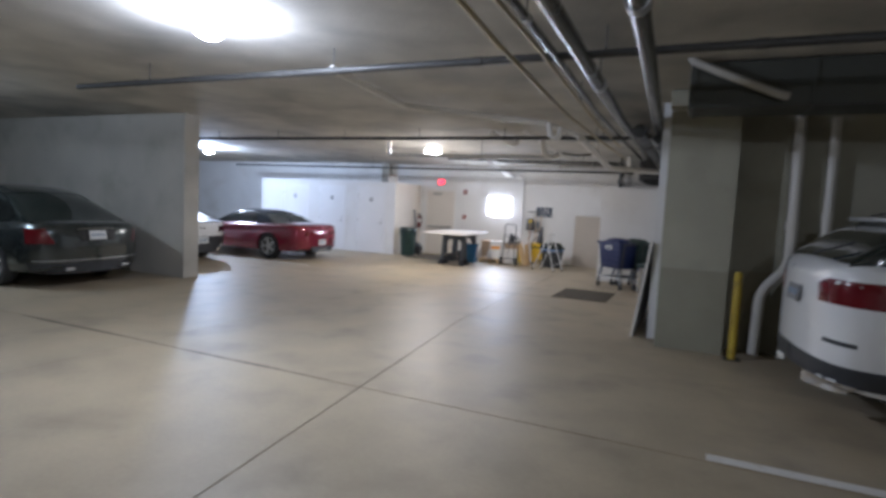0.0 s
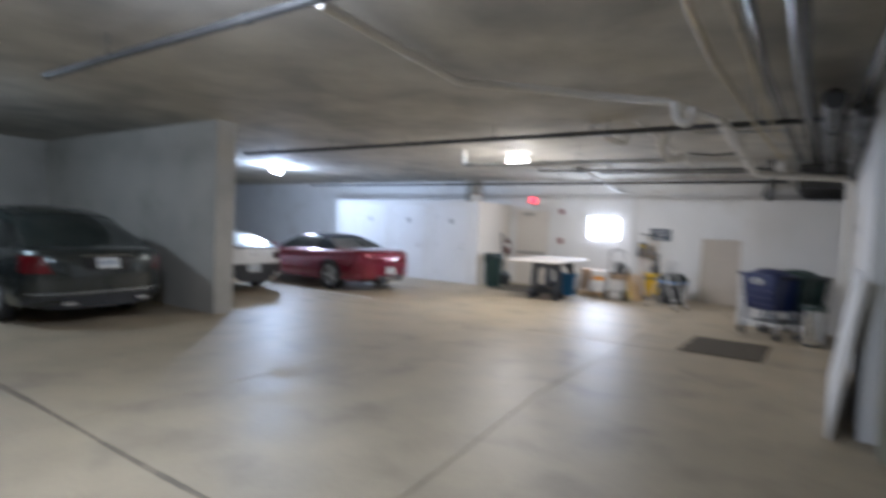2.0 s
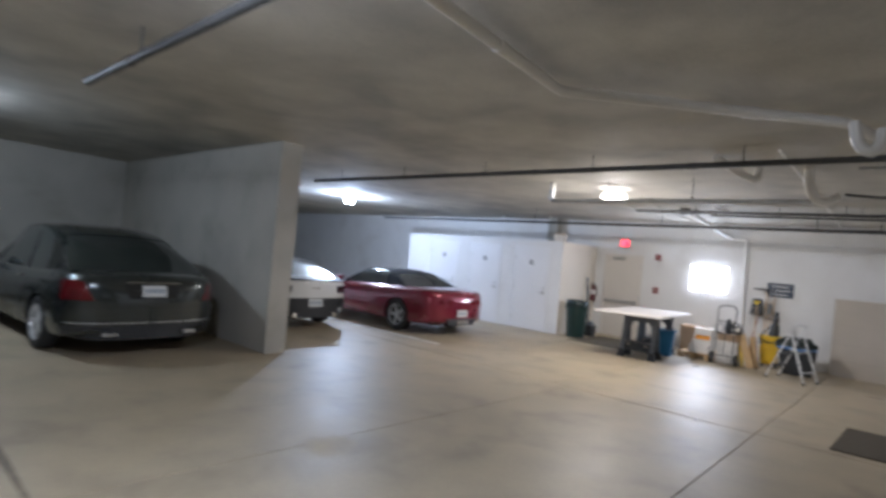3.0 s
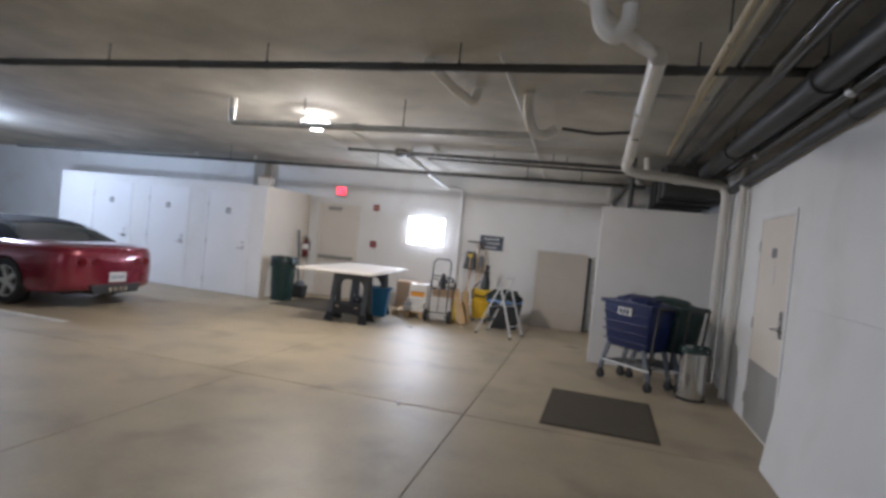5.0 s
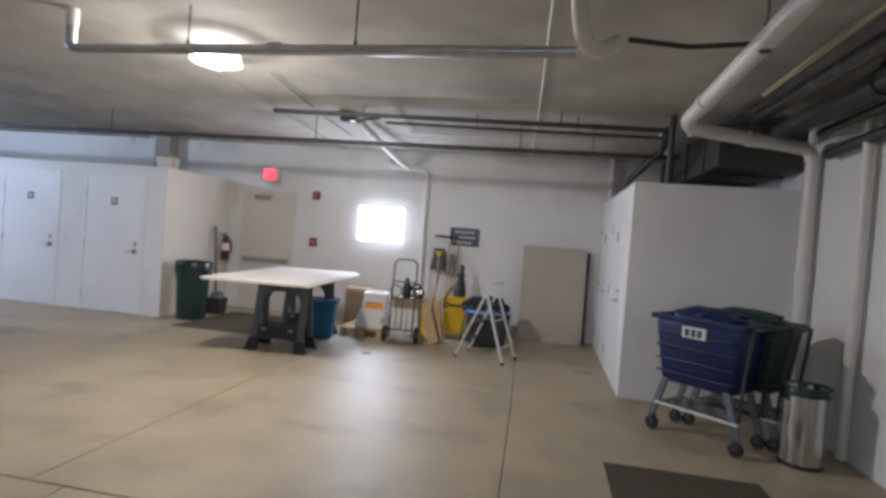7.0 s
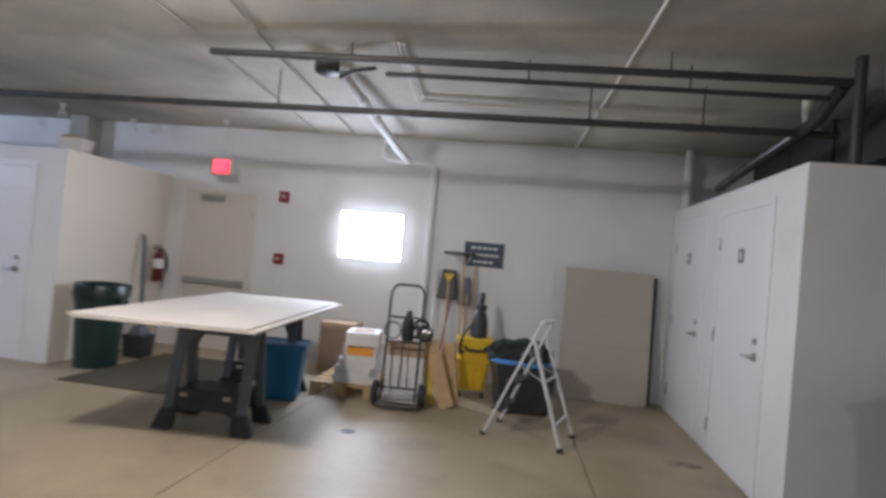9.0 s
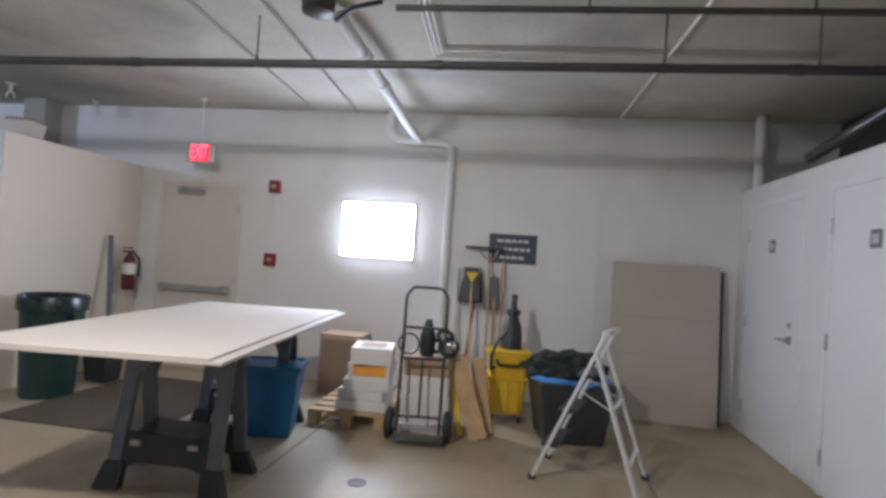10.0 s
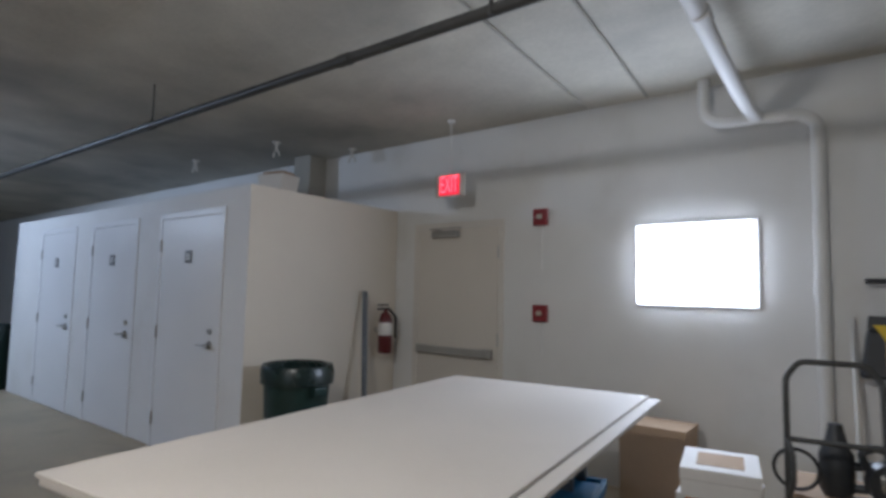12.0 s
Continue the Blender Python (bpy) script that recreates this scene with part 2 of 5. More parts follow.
def rod(points, r, seg=12):
    """One swept tube through the points, its bends rounded."""
    pts = [Vector(q) for q in points]
    path = [pts[0]]
    for a, b, c in zip(pts, pts[1:], pts[2:]):
        u, v = (a - b), (c - b)
        k = min(2.2 * r, 0.45 * u.length, 0.45 * v.length)
        p0, p2 = b + u.normalized() * k, b + v.normalized() * k
        for i in range(5):
            f = i / 4
            path.append(p0 * (1 - f) ** 2 + b * 2 * f * (1 - f) + p2 * f * f)
    path.append(pts[-1])
    bm = bmesh.new()
    rings, side = [], None
    for i, q in enumerate(path):
        d = (path[min(i + 1, len(path) - 1)] - path[max(i - 1, 0)]).normalized()
        if side is None:
            side = d.orthogonal().normalized()
        side = (side - d * side.dot(d)).normalized()
        up = d.cross(side)
        rings.append([bm.verts.new(q + (side * math.cos(2 * math.pi * k / seg) + up * math.sin(2 * math.pi * k / seg)) * r) for k in range(seg)])
    for a, b in zip(rings, rings[1:]):
        for k in range(seg):
            bm.faces.new((a[k], a[(k + 1) % seg], b[(k + 1) % seg], b[k]))
    bm.faces.new(rings[0][::-1])
    bm.faces.new(rings[-1])
    return bm


def lathe(profile, seg=28, sx=1.0, sy=1.0, caps=True):
    """A turned body from (radius, height) pairs."""
    bm = bmesh.new()
    rings = []
    for r, z in profile:
        rings.append([bm.verts.new((r * sx * math.cos(2 * math.pi * i / seg), r * sy * math.sin(2 * math.pi * i / seg), z)) for i in range(seg)])
    for lo, hi in zip(rings, rings[1:]):
        for i in range(seg):
            bm.faces.new((lo[i], lo[(i + 1) % seg], hi[(i + 1) % seg], hi[i]))
    if caps:
        bm.faces.new(rings[0][::-1])
        bm.faces.new(rings[-1])
    return bm


def taper_box(x0, y0, x1, y1, z0, X0, Y0, X1, Y1, z1, bevel=0.0):
    """A box whose top rectangle differs from its foot."""
    bm = bmesh.new()
    lo = [bm.verts.new(p) for p in ((x0, y0, z0), (x1, y0, z0), (x1, y1, z0), (x0, y1, z0))]
    hi = [bm.verts.new(p) for p in ((X0, Y0, z1), (X1, Y0, z1), (X1, Y1, z1), (X0, Y1, z1))]
    bm.faces.new(lo[::-1])
    bm.faces.new(hi)
    for i in range(4):
        bm.faces.new((lo[i], lo[(i + 1) % 4], hi[(i + 1) % 4], hi[i]))
    if bevel:
        bmesh.ops.bevel(bm, geom=list(bm.edges), offset=bevel, segments=2, affect="EDGES", profile=0.5)
    return bm


def mesh_of(name, bm, material, smooth=False):
    me = bpy.data.meshes.new(name)
    bmesh.ops.recalc_face_normals(bm, faces=list(bm.faces))
    bm.to_mesh(me)
    bm.free()
    me.materials.append(material)
    if smooth:
        for p in me.polygons:
            p.use_smooth = True
        me.set_sharp_from_angle(angle=radians(38))
    return me


def part(name, bm, material, parent=None, label="", smooth=False):
    """One mesh object out of a bmesh, under a thing or a part."""
    ob = new(name, mesh_of(name, bm, material, smooth))
    ob.parent = parent
    if label:
        ob["label"] = label
    return ob


def thing(name, label, category, group="", kind="", at=None):
    """An Empty at a thing's base, which holds its parts."""
    ob = tagged(new(name), label, category, group, kind)
    ob.empty_display_size = 0.1
    if at is not None:
        ob.matrix_basis = at
    return ob


def wall(name, x0, y0, z0, x1, y1, z1, material, label):
    return tagged(part(name, box(x0, y0, z0, x1, y1, z1), material), label, "wall", kind="structure")


# ---- structure ----
W, E, S, N = -14.6, 8.0, -8.0, 16.69
WW = -30.0         # west end of the space north of the partition
CEIL = 3.6         # walls run up past the ceiling's underside
RX = 0.53          # east wall of the hall
bm = box(WW - 0.2, S - 0.2, 0, E + 0.2, N + 0.2, 0.25)
for v in bm.verts:
    v.co.z += ceil_z(v.co.y)
tagged(part("ceiling", bm, M_CEIL), "grey concrete garage ceiling with stains", "ceiling", kind="structure")
wall("wall_north", WW - 0.2, N, 0, E + 0.2, N + 0.2, CEIL, M_WALL, "white painted wall at the far end of the garage")
wall("wall_east", RX, 7.75, 0, RX + 0.22, N, CEIL, M_WALL, "white painted side wall with a service door")
wall("wall_west", W - 0.2, S, 0, W, 7.42, CEIL, M_GREY, "grey concrete wall behind the parked cars")
wall("wall_south", W - 0.2, S - 0.2, 0, E + 0.2, S, CEIL, M_GREY, "grey concrete wall behind the entrance side")
wall("wall_far_east", E, S, 0, E + 0.2, 7.75, CEIL, M_BAYGREY, "grey concrete wall beyond the parked car")
wall("wall_bay", RX + 0.9, 7.75, 0, E, 7.95, CEIL, M_BAYGREY, "grey concrete wall beside the parking bay")
wall("wall_pier", RX + 0.12, 7.30, 0, RX + 0.9, 7.95, CEIL, M_BAYGREY, "grey concrete wall end beside the parking bay")
wall("wall_far_west", WW - 0.2, 7.76, 0, WW, N, CEIL, M_GREY, "grey concrete wall at the dim west end")
wall("wall_partition", WW - 0.2, 7.42, 0, -7.9, 7.76, CEIL, M_GREY, "grey concrete partition between the parking bays")

FLOOR = tagged(part("floor", box(WW - 0.2, S - 0.2, -0.2, E + 0.2, N + 0.2, -0.012), M_JOINT), "polished beige concrete garage floor with saw-cut joints", "floor", kind="structure")


def slab(poly):
    """A floor slab with a slightly eased edge, its top at z = 0."""
    bm = bmesh.new()
    lo = [bm.verts.new((x, y, -0.02)) for x, y in poly]
    n = len(poly)
    cx, cy = sum(p[0] for p in poly) / n, sum(p[1] for p in poly) / n
    mid = [bm.verts.new((x, y, -0.003)) for x, y in poly]
    hi = [bm.verts.new((x + math.copysign(0.003, cx - x), y + math.copysign(0.003, cy - y), 0)) for x, y in poly]
    for a, b in ((lo, mid), (mid, hi)):
        for i in range(n):
            bm.faces.new((a[i], a[(i + 1) % n], b[(i + 1) % n], b[i]))
    bm.faces.new(hi)
    return part("slab", bm, M_FLOOR, FLOOR)


def joint_x(y):
    """Where the bent lengthwise joint lies at y."""
    pts = ((-8.2, -0.4), (2.0, -1.37), (7.2, -2.0), (13.0, -2.15), (17, -2.3))
    for (ya, xa), (yb, xb) in zip(pts, pts[1:]):
        if y <= yb:
            return xa + (xb - xa) * (y - ya) / (yb - ya)
    return pts[-1][1]


GAP = 0.0035
ROWS_Y = (S - 0.2, -2.2, 3.96, 10.15, N + 0.2)
for r in range(4):
    y0, y1 = ROWS_Y[r] + 2 * GAP, ROWS_Y[r + 1] - 2 * GAP
    cuts = [WW - 0.2, -4.66 if r == 3 else -4.42, "bent", E + 0.2]
    for c in range(3):
        def edge(k, y):
            return joint_x(y) if k == "bent" else k
        ys = [y0] + [y for y in (2.0, 7.2, 13.0) if y0 < y < y1] + [y1]
        slab([(edge(cuts[c], y) + GAP, y) for y in ys][::-1] + [(edge(cuts[c + 1], y) - GAP, y) for y in ys])


def stripe(x0, y0, x1, y1, label):
    ob = part("parking_line", box(x0, y0, 0.001, x1, y1, 0.004), M_LINE)
    return tagged(ob, label, "road marking", kind="structure")


stripe(1.23, 3.98, 6.6, 4.09, "worn white painted parking bay line")
stripe(-13.2, 3.84, -7.44, 3.94, "worn white painted parking bay line")
stripe(-13.2, 10.78, -7.6, 10.90, "worn white painted parking bay line")


# ---- locker rooms ----
def lever_handle(parent, at):
    """A door lever on a round rose, and the deadbolt above it; local x runs along the door, y out of it."""
    bm = bmesh.new()
    tube(bm, (0, 0, 0), (0, -0.012, 0), 0.032, seg=20)
    tube(bm, (0, -0.01, 0), (0, -0.055, 0), 0.011)
    tube(bm, (0.008, -0.05, 0), (-0.115, -0.05, -0.004), 0.0105, 0.008)
    h = part("door_handle", bm, M_STEEL, parent, "satin steel lever handle", True)
    h.matrix_basis = at
    bm = bmesh.new()
    tube(bm, (0, 0, 0.11), (0, -0.018, 0.11), 0.024, 0.021, seg=18)
    b = part("deadbolt", bm, M_STEEL, parent, "round steel deadbolt", True)
    b.matrix_basis = at


def service_door(name, label, at, width=0.98, height=2.04, leaf=M_DOOR, trim=M_DOOR, plate=True, handle_x=0.40, handle_z=0.96):
    """A flush door with frame and hinges; its face looks along local -y, x along the wall, base centre at the origin."""
    d = thing(name, label, "door", kind="structure", at=at)
    h = width / 2
    bm = bmesh.new()
    quad_box(bm, -h - 0.055, -0.006, 0, -h, 0.03, height + 0.055, 0.004)
    quad_box(bm, h, -0.006, 0, h + 0.055, 0.03, height + 0.055, 0.004)
    quad_box(bm, -h, -0.006, height, h, 0.03, height + 0.055, 0.004)
    part("door_frame", bm, trim, d)
    part("door_leaf", box(-h + 0.004, -0.002, 0.008, h - 0.004, 0.028, height - 0.004, 0.003), leaf, d)
    for z in (0.25, 1.02, 1.8):
        bm = bmesh.new()
        side = -h if handle_x > 0 else h
        tube(bm, (side, -0.010, z - 0.055), (side, -0.010, z + 0.055), 0.009)
        part("hinge", bm, M_STEEL, d, "", True)
    if plate:
        part("number_plate", box(-0.055, -0.008, 1.635, 0.055, -0.002, 1.745, 0.002), M_NUMPLATE, d, "small grey number plate")
        bm = bmesh.new()
        for i in range(2):
            quad_box(bm, -0.028 + 0.032 * i, -0.010, 1.66, -0.006 + 0.032 * i, -0.008, 1.72)
        part("number", bm, M_SIGNTEXT, d, "pale unreadable number")
    if handle_x:
        lever_handle(d, pose(handle_x, -0.003, handle_z) @ Matrix.Diagonal((1 if handle_x > 0 else -1, 1, 1, 1)))
    return d


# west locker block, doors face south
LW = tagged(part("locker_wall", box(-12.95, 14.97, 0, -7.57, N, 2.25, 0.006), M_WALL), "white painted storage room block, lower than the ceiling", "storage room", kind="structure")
# east face in cream, the other faces stay white
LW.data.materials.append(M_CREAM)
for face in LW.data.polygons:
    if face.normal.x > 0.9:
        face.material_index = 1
for i in range(3):
    service_door("locker_door", "white flush storage door with lever handle and number plate", pose(-8.44 - 1.51 * i, 14.966, 0))
# east locker block, doors face west
LE = tagged(part("locker_wall", box(-1.095, 13.54, 0, RX, N, 2.25, 0.006), M_WALL), "white painted storage room block, lower than the ceiling", "storage room", kind="structure")
for i in range(2):
    service_door("locker_door", "white flush storage door with lever handle and number plate", pose(-1.099, 14.49 + 1.42 * i, 0, 0, 0, -90), handle_x=0.39)

# exit door in the far wall
xd = service_door("exit_door", "cream steel exit door with a push bar and closer", pose(-6.81, N - 0.004, 0), 0.92, 2.04, M_CREAMDOOR, M_TRIM, plate=False, handle_x=0)
bm = box(-0.40, -0.085, 0.86, 0.40, -0.045, 0.93, 0.008)
quad_box(bm, -0.42, -0.075, 0.855, -0.33, -0.01, 0.935, 0.006)
quad_box(bm, 0.33, -0.075, 0.855, 0.42, -0.01, 0.935, 0.006)
part("push_bar", bm, M_KICK, xd, "grey metal push bar")
bm = box(-0.26, -0.07, 1.95, 0.04, -0.012, 2.01, 0.006)
quad_box(bm, -0.20, -0.16, 2.012, -0.17, -0.02, 2.022)
quad_box(bm, -0.20, -0.17, 2.012, 0.15, -0.15, 2.022)
part("door_closer", bm, M_KICK, xd, "grey metal door closer")

# service door in the east wall
sd = service_door("service_door", "pale service door with lever handle and steel kick plate", pose(RX - 0.004, 11.16, 0, 0, 0, -90), 1.0, 2.07, M_CREAM, M_WALL, plate=False, handle_x=0.42, handle_z=1.06)
part("kick_plate", box(-0.485, -0.006, 0.03, 0.485, -0.002, 0.65, 0.001), M_KICK, sd, "brushed steel kick plate")
part("door_sign", box(-0.075, -0.006, 1.69, 0.075, -0.002, 1.78, 0.001), M_NUMPLATE, sd, "small grey sign plate")
part("notice", box(-0.065, -0.005, 1.45, 0.065, -0.002, 1.62), M_CREAMDOOR, sd, "faded paper notice")
part("handle_plate", box(0.375, -0.008, 0.98, 0.465, -0.002, 1.22, 0.002), M_STEEL, sd, "steel handle plate")

# ---- glowing panel, exit sign, alarms ----
pan = thing("wall_light_panel", "bright white glowing rectangular light panel in a thin frame on the wall", "light", at=pose(-4.725, N, 1.665))
bm = bmesh.new()
for a in ((-0.41, 0.287, 0.41, 0.305), (-0.41, -0.305, 0.41, -0.287), (-0.41, -0.287, -0.392, 0.287), (0.392, -0.287, 0.41, 0.287)):
    quad_box(bm, a[0], -0.03, a[1], a[2], -0.001, a[3], 0.003)
part("panel_frame", bm, M_DOOR, pan)
part("diffuser", box(-0.39, -0.078, -0.285, 0.39, -0.006, 0.285, 0.015), M_PANEL, pan, "glowing white diffuser")


smear = random.Random(5)
# worn sealant along the joint across the aisle
bm = bmesh.new()
rows = []
for k in range(60):
    x = -6.85 + 4.9 * k / 59
    w = (0.021 + 0.010 * math.sin(1.9 * x) + 0.007 * smear.random()) * min(1, 0.25 + k / 8, 0.25 + (59 - k) / 20)
    rows.append([bm.verts.new((x, 3.965 + sg * w + 0.006 * math.sin(x * 2.3), 0.0011)) for sg in (-1, 1)])
for a, b in zip(rows, rows[1:]):
    bm.faces.new((a[0], b[0], b[1], a[1]))
# scuffed patch where the sealer has lifted
pc = bmesh.new()
pc.faces.new([pc.verts.new((-4.29 + (0.20 + 0.10 * smear.random()) * math.cos(a), 6.00 + (0.16 + 0.12 * smear.random()) * math.sin(a), 0.0010)) for a in [2 * math.pi * k / 26 for k in range(26)]])
part("worn_patch", pc, M_WORN, FLOOR, "dull patch of lifted floor sealer")
part("joint_sealant", bm, M_SEAL, FLOOR, "worn dark joint sealant")
# dark smudge on the floor before the storage doors
bm = bmesh.new()
bm.faces.new([bm.verts.new((-1.40 + (0.11 + 0.06 * smear.random()) * math.cos(a) , 14.55 + (0.05 + 0.04 * smear.random()) * math.sin(a), 0.0012)) for a in [2 * math.pi * k / 18 for k in range(18)]])
part("stain", bm, M_SMUDGE, FLOOR, "dark smudge on the concrete")


# ---- ceiling lamps ----
def ceiling_lamp(x, y, bulb_mat, label, dish=False):
    """A canopy with a short neck and a domed glowing globe; dish adds a bowl that shades the ceiling."""
    lamp = thing("ceiling_lamp", label, "lamp", group="ceiling lamps", at=pose(x, y, ceil_z(y)))
    part("canopy", lathe([(0.10, 0.0), (0.105, -0.02), (0.09, -0.05), (0.05, -0.06)]), M_WHITEPIPE, lamp, "", True)
    # added bowl, keeps the globe's light off the ceiling close by
    if dish:
        part("bowl", lathe([(0.06, -0.052), (0.12, -0.058), (0.19, -0.10), (0.205, -0.165), (0.199, -0.165), (0.182, -0.106), (0.115, -0.066), (0.06, -0.060)], 36, caps=False), M_SHADEBOWL, lamp, "added glowing bowl that shades the ceiling", True)
    g = part("globe", lathe([(0.045, -0.06), (0.10, -0.085), (0.13, -0.13), (0.12, -0.175), (0.07, -0.21), (0.01, -0.222)]), bulb_mat, lamp, "glowing frosted globe", True)
    g.visible_shadow = False
    return lamp


ceiling_lamp(LAMPS[0][0], LAMPS[0][1], M_BULBCOOL, "bright cool white ceiling lamp with a glowing globe")
ceiling_lamp(LAMPS[1][0], LAMPS[1][1], M_BULBWARM, "bright warm white ceiling lamp with a glowing globe", True)
ceiling_lamp(LAMPS[2][0], LAMPS[2][1], M_BULBCOOL, "bright cool white ceiling lamp with a glowing globe")
# fitting for the added lamp, out of view
ceiling_lamp(LAMPS[4][0], LAMPS[4][1], M_BULBCOOL, "bright cool white ceiling lamp with a glowing globe")
# twin-headed lamp over the west bays
tw = thing("twin_head_lamp", "twin-headed cool white lamp on the ceiling over the bays", "lamp", at=pose(LAMPS[3][0], LAMPS[3][1], ceil_z(LAMPS[3][1])))
part("canopy", lathe([(0.07, 0.0), (0.07, -0.04), (0.03, -0.06)]), M_WHITEPIPE, tw, "", True)
for sgn in (-1, 1):
    bm = bmesh.new()
    tube(bm, (0, 0, -0.05), (0, sgn * 0.10, -0.10), 0.014)
    tube(bm, (0, sgn * 0.09, -0.09), (0, sgn * 0.15, -0.15), 0.03, 0.06, seg=18)
    part("lamp_head", bm, M_WHITEPIPE, tw, "", True)
    bm = lathe([(0.055, 0.0), (0.06, -0.03), (0.045, -0.06), (0.01, -0.075)], 20)
    b = part("bulb", bm, M_BULBCOOL, tw, "glowing bulb", True)
    b.matrix_basis = pose(0, sgn * 0.15, -0.15, sgn * 40, 0, 0)
    b.visible_shadow = False


M_DUCT = mat("dull_dark_duct", (0.055, 0.058, 0.048), 0.6, 0.3, var=0.2, scale=3)
M_GASPIPE = mat("yellowed_pipe_paint", (0.47, 0.40, 0.25), 0.5, var=0.12, scale=4)


# ---- pipes and services under the ceiling ----
def pipe_run(points, r, material, label, name="pipe", collars=(), hangers=(), collar_mat=None):
    """A pipe through the points, with couplings and hanger rods up to the ceiling; both are (x, y, z) on the run."""
    p = thing(name, label, "pipe", group="ceiling pipes")
    part("pipe_body", rod(points, r), material, p, "", True)
    for c, d in collars:
        bm = bmesh.new()
        c, d = Vector(c), Vector(d).normalized()
        tube(bm, c - d * 0.045, c + d * 0.045, r * 1.16, seg=16)
        part("coupling", bm, collar_mat or material, p, "", True)
    for h in hangers:
        bm = bmesh.new()
        tube(bm, h, (h[0], h[1], ceil_z(h[1]) + 0.01), 0.006, seg=8)
        tube(bm, (h[0], h[1], h[2] - r * 1.05), (h[0], h[1], h[2] + r * 1.6), r * 0.55, r * 0.3, seg=8)
        part("hanger", bm, M_DARKPIPE, p)
    return p


def along(a, b, n):
    a, b = Vector(a), Vector(b)
    return [tuple(a.lerp(b, (i + 0.5) / n)) for i in range(n)]


X3, Y3 = (1, 0, 0), (0, 1, 0)
a, b = (-6.5, 4.55, 2.98), (7.0, 4.62, 2.98)
pipe_run([a, b], 0.035, M_DARKPIPE, "dark iron sprinkler pipe under the ceiling", collars=[(c, X3) for c in along(a, b, 6)], hangers=along(a, b, 5))
a, b = (-10.0, 9.42, 2.92), (0.35, 9.46, 2.90)
pipe_run([a, b], 0.033, M_DARKPIPE, "dark iron sprinkler pipe under the ceiling", collars=[(c, X3) for c in along(a, b, 5)], hangers=along(a, b, 6))
a, b = (-13.6, 14.42, 2.67), (-0.5, 14.45, 2.66)
pipe_run([a, b], 0.029, M_DARKPIPE, "dark iron sprinkler pipe before the far wall", collars=[(c, X3) for c in along(a, b, 6)], hangers=[(-8.1, 14.43, 2.67), (-5.02, 14.42, 2.665), (-1.48, 14.44, 2.66), (-2.35, 14.44, 2.66)])
a, b = (-5.3, 13.8, 2.90), (-0.75, 13.8, 2.84)
pipe_run([a, b], 0.027, M_DARKPIPE, "dark iron pipe under the ceiling", collars=[(c, X3) for c in along(a, b, 3)], hangers=along(a, b, 2))
a, b = (-3.95, 14.02, 2.85), (-0.75, 14.02, 2.80)
pipe_run([a, b], 0.019, M_DARKPIPE, "thin dark pipe under the ceiling", hangers=[(-2.85, 14.02, 2.83), (-1.7, 14.02, 2.82)])
for hx, hy in ((-8.62, 15.94), (-10.15, 15.9), (-8.10, 16.52)):
    br = thing("pipe_bracket", "small white pipe bracket hanging from the ceiling", "bracket", group="ceiling brackets", at=pose(hx, hy, ceil_z(hy)))
    part("base_plate", lathe([(0.045, 0.0), (0.045, -0.012), (0.02, -0.02)], 16), M_WHITEPIPE, br, "", True)
    part("stem", lathe([(0.016, -0.012), (0.014, -0.09)], 12), M_WHITEPIPE, br, "", True)
    part("fork", rod([(-0.05, 0, -0.15), (-0.04, 0, -0.10), (0, 0, -0.085), (0.04, 0, -0.10), (0.05, 0, -0.15)], 0.010, 8), M_WHITEPIPE, br, "", True)
# drain with an open end near the warm lamp
pipe_run([(-5.66, 11.24, 2.98), (-5.66, 11.24, 2.78), (-5.62, 11.24, 2.76), (-1.85, 11.0, 2.70)], 0.038, M_GALV, "grey steel drain pipe under the ceiling", hangers=[(-3.3, 11.1, 2.73), (-4.6, 11.17, 2.75)], collars=[((-3.9, 11.13, 2.74), X3)])
pipe_run([(-5.66, 11.24, 3.08), (-5.66, 11.24, 2.93)], 0.046, M_WHITEPIPE, "short white pipe stub at the ceiling")
# white waste pipes with a trap
pipe_run([(-1.86, 10.69, 3.06), (-1.86, 10.72, 2.86), (-1.82, 10.85, 2.72), (-1.72, 10.98, 2.70), (-1.62, 11.05, 2.78)], 0.052, M_WHITEPIPE, "white plastic waste trap below the ceiling")
pipe_run([(-2.60, 9.75, 3.05), (-2.50, 10.2, 2.96), (-2.38, 10.55, 2.90), (-2.36, 10.62, 3.06)], 0.045, M_WHITEPIPE, "white plastic waste pipe below the ceiling")
pipe_run([(-1.55, 11.05, 2.80), (-1.2, 11.05, 2.76), (-0.85, 11.1, 2.80)], 0.016, M_DARKPIPE, "thin dark hose below the ceiling", "hose")
pipe_run([(-1.35, 10.35, 2.98), (-0.30, 10.35, 2.95)], 0.02, M_GALV, "thin grey steel pipe below the ceiling")
# bent white pipe over the aisle
pipe_run([(-2.60, 4.75, 3.05), (-2.88, 6.86, 3.04), (-2.40, 7.3, 3.03), (-1.80, 7.93, 3.02), (-1.22, 8.48, 3.01), (-1.13, 8.75, 2.98), (-0.95, 9.0, 2.93), (-0.82, 9.06, 2.88)], 0.042, M_WHITEPIPE, "cream plastic pipe bending across the ceiling", collars=[((-2.75, 5.9, 3.045), (-0.13, 1, 0)), ((-1.8, 7.93, 3.02), (1, 0.95, 0))])
pipe_run([(-1.19, 8.45, 3.01), (-1.15, 8.45, 2.82), (-1.06, 8.45, 2.75), (-1.00, 8.45, 2.84), (-1.00, 8.45, 2.94)], 0.045, M_WHITEPIPE, "white plastic waste trap hung from the bent pipe")
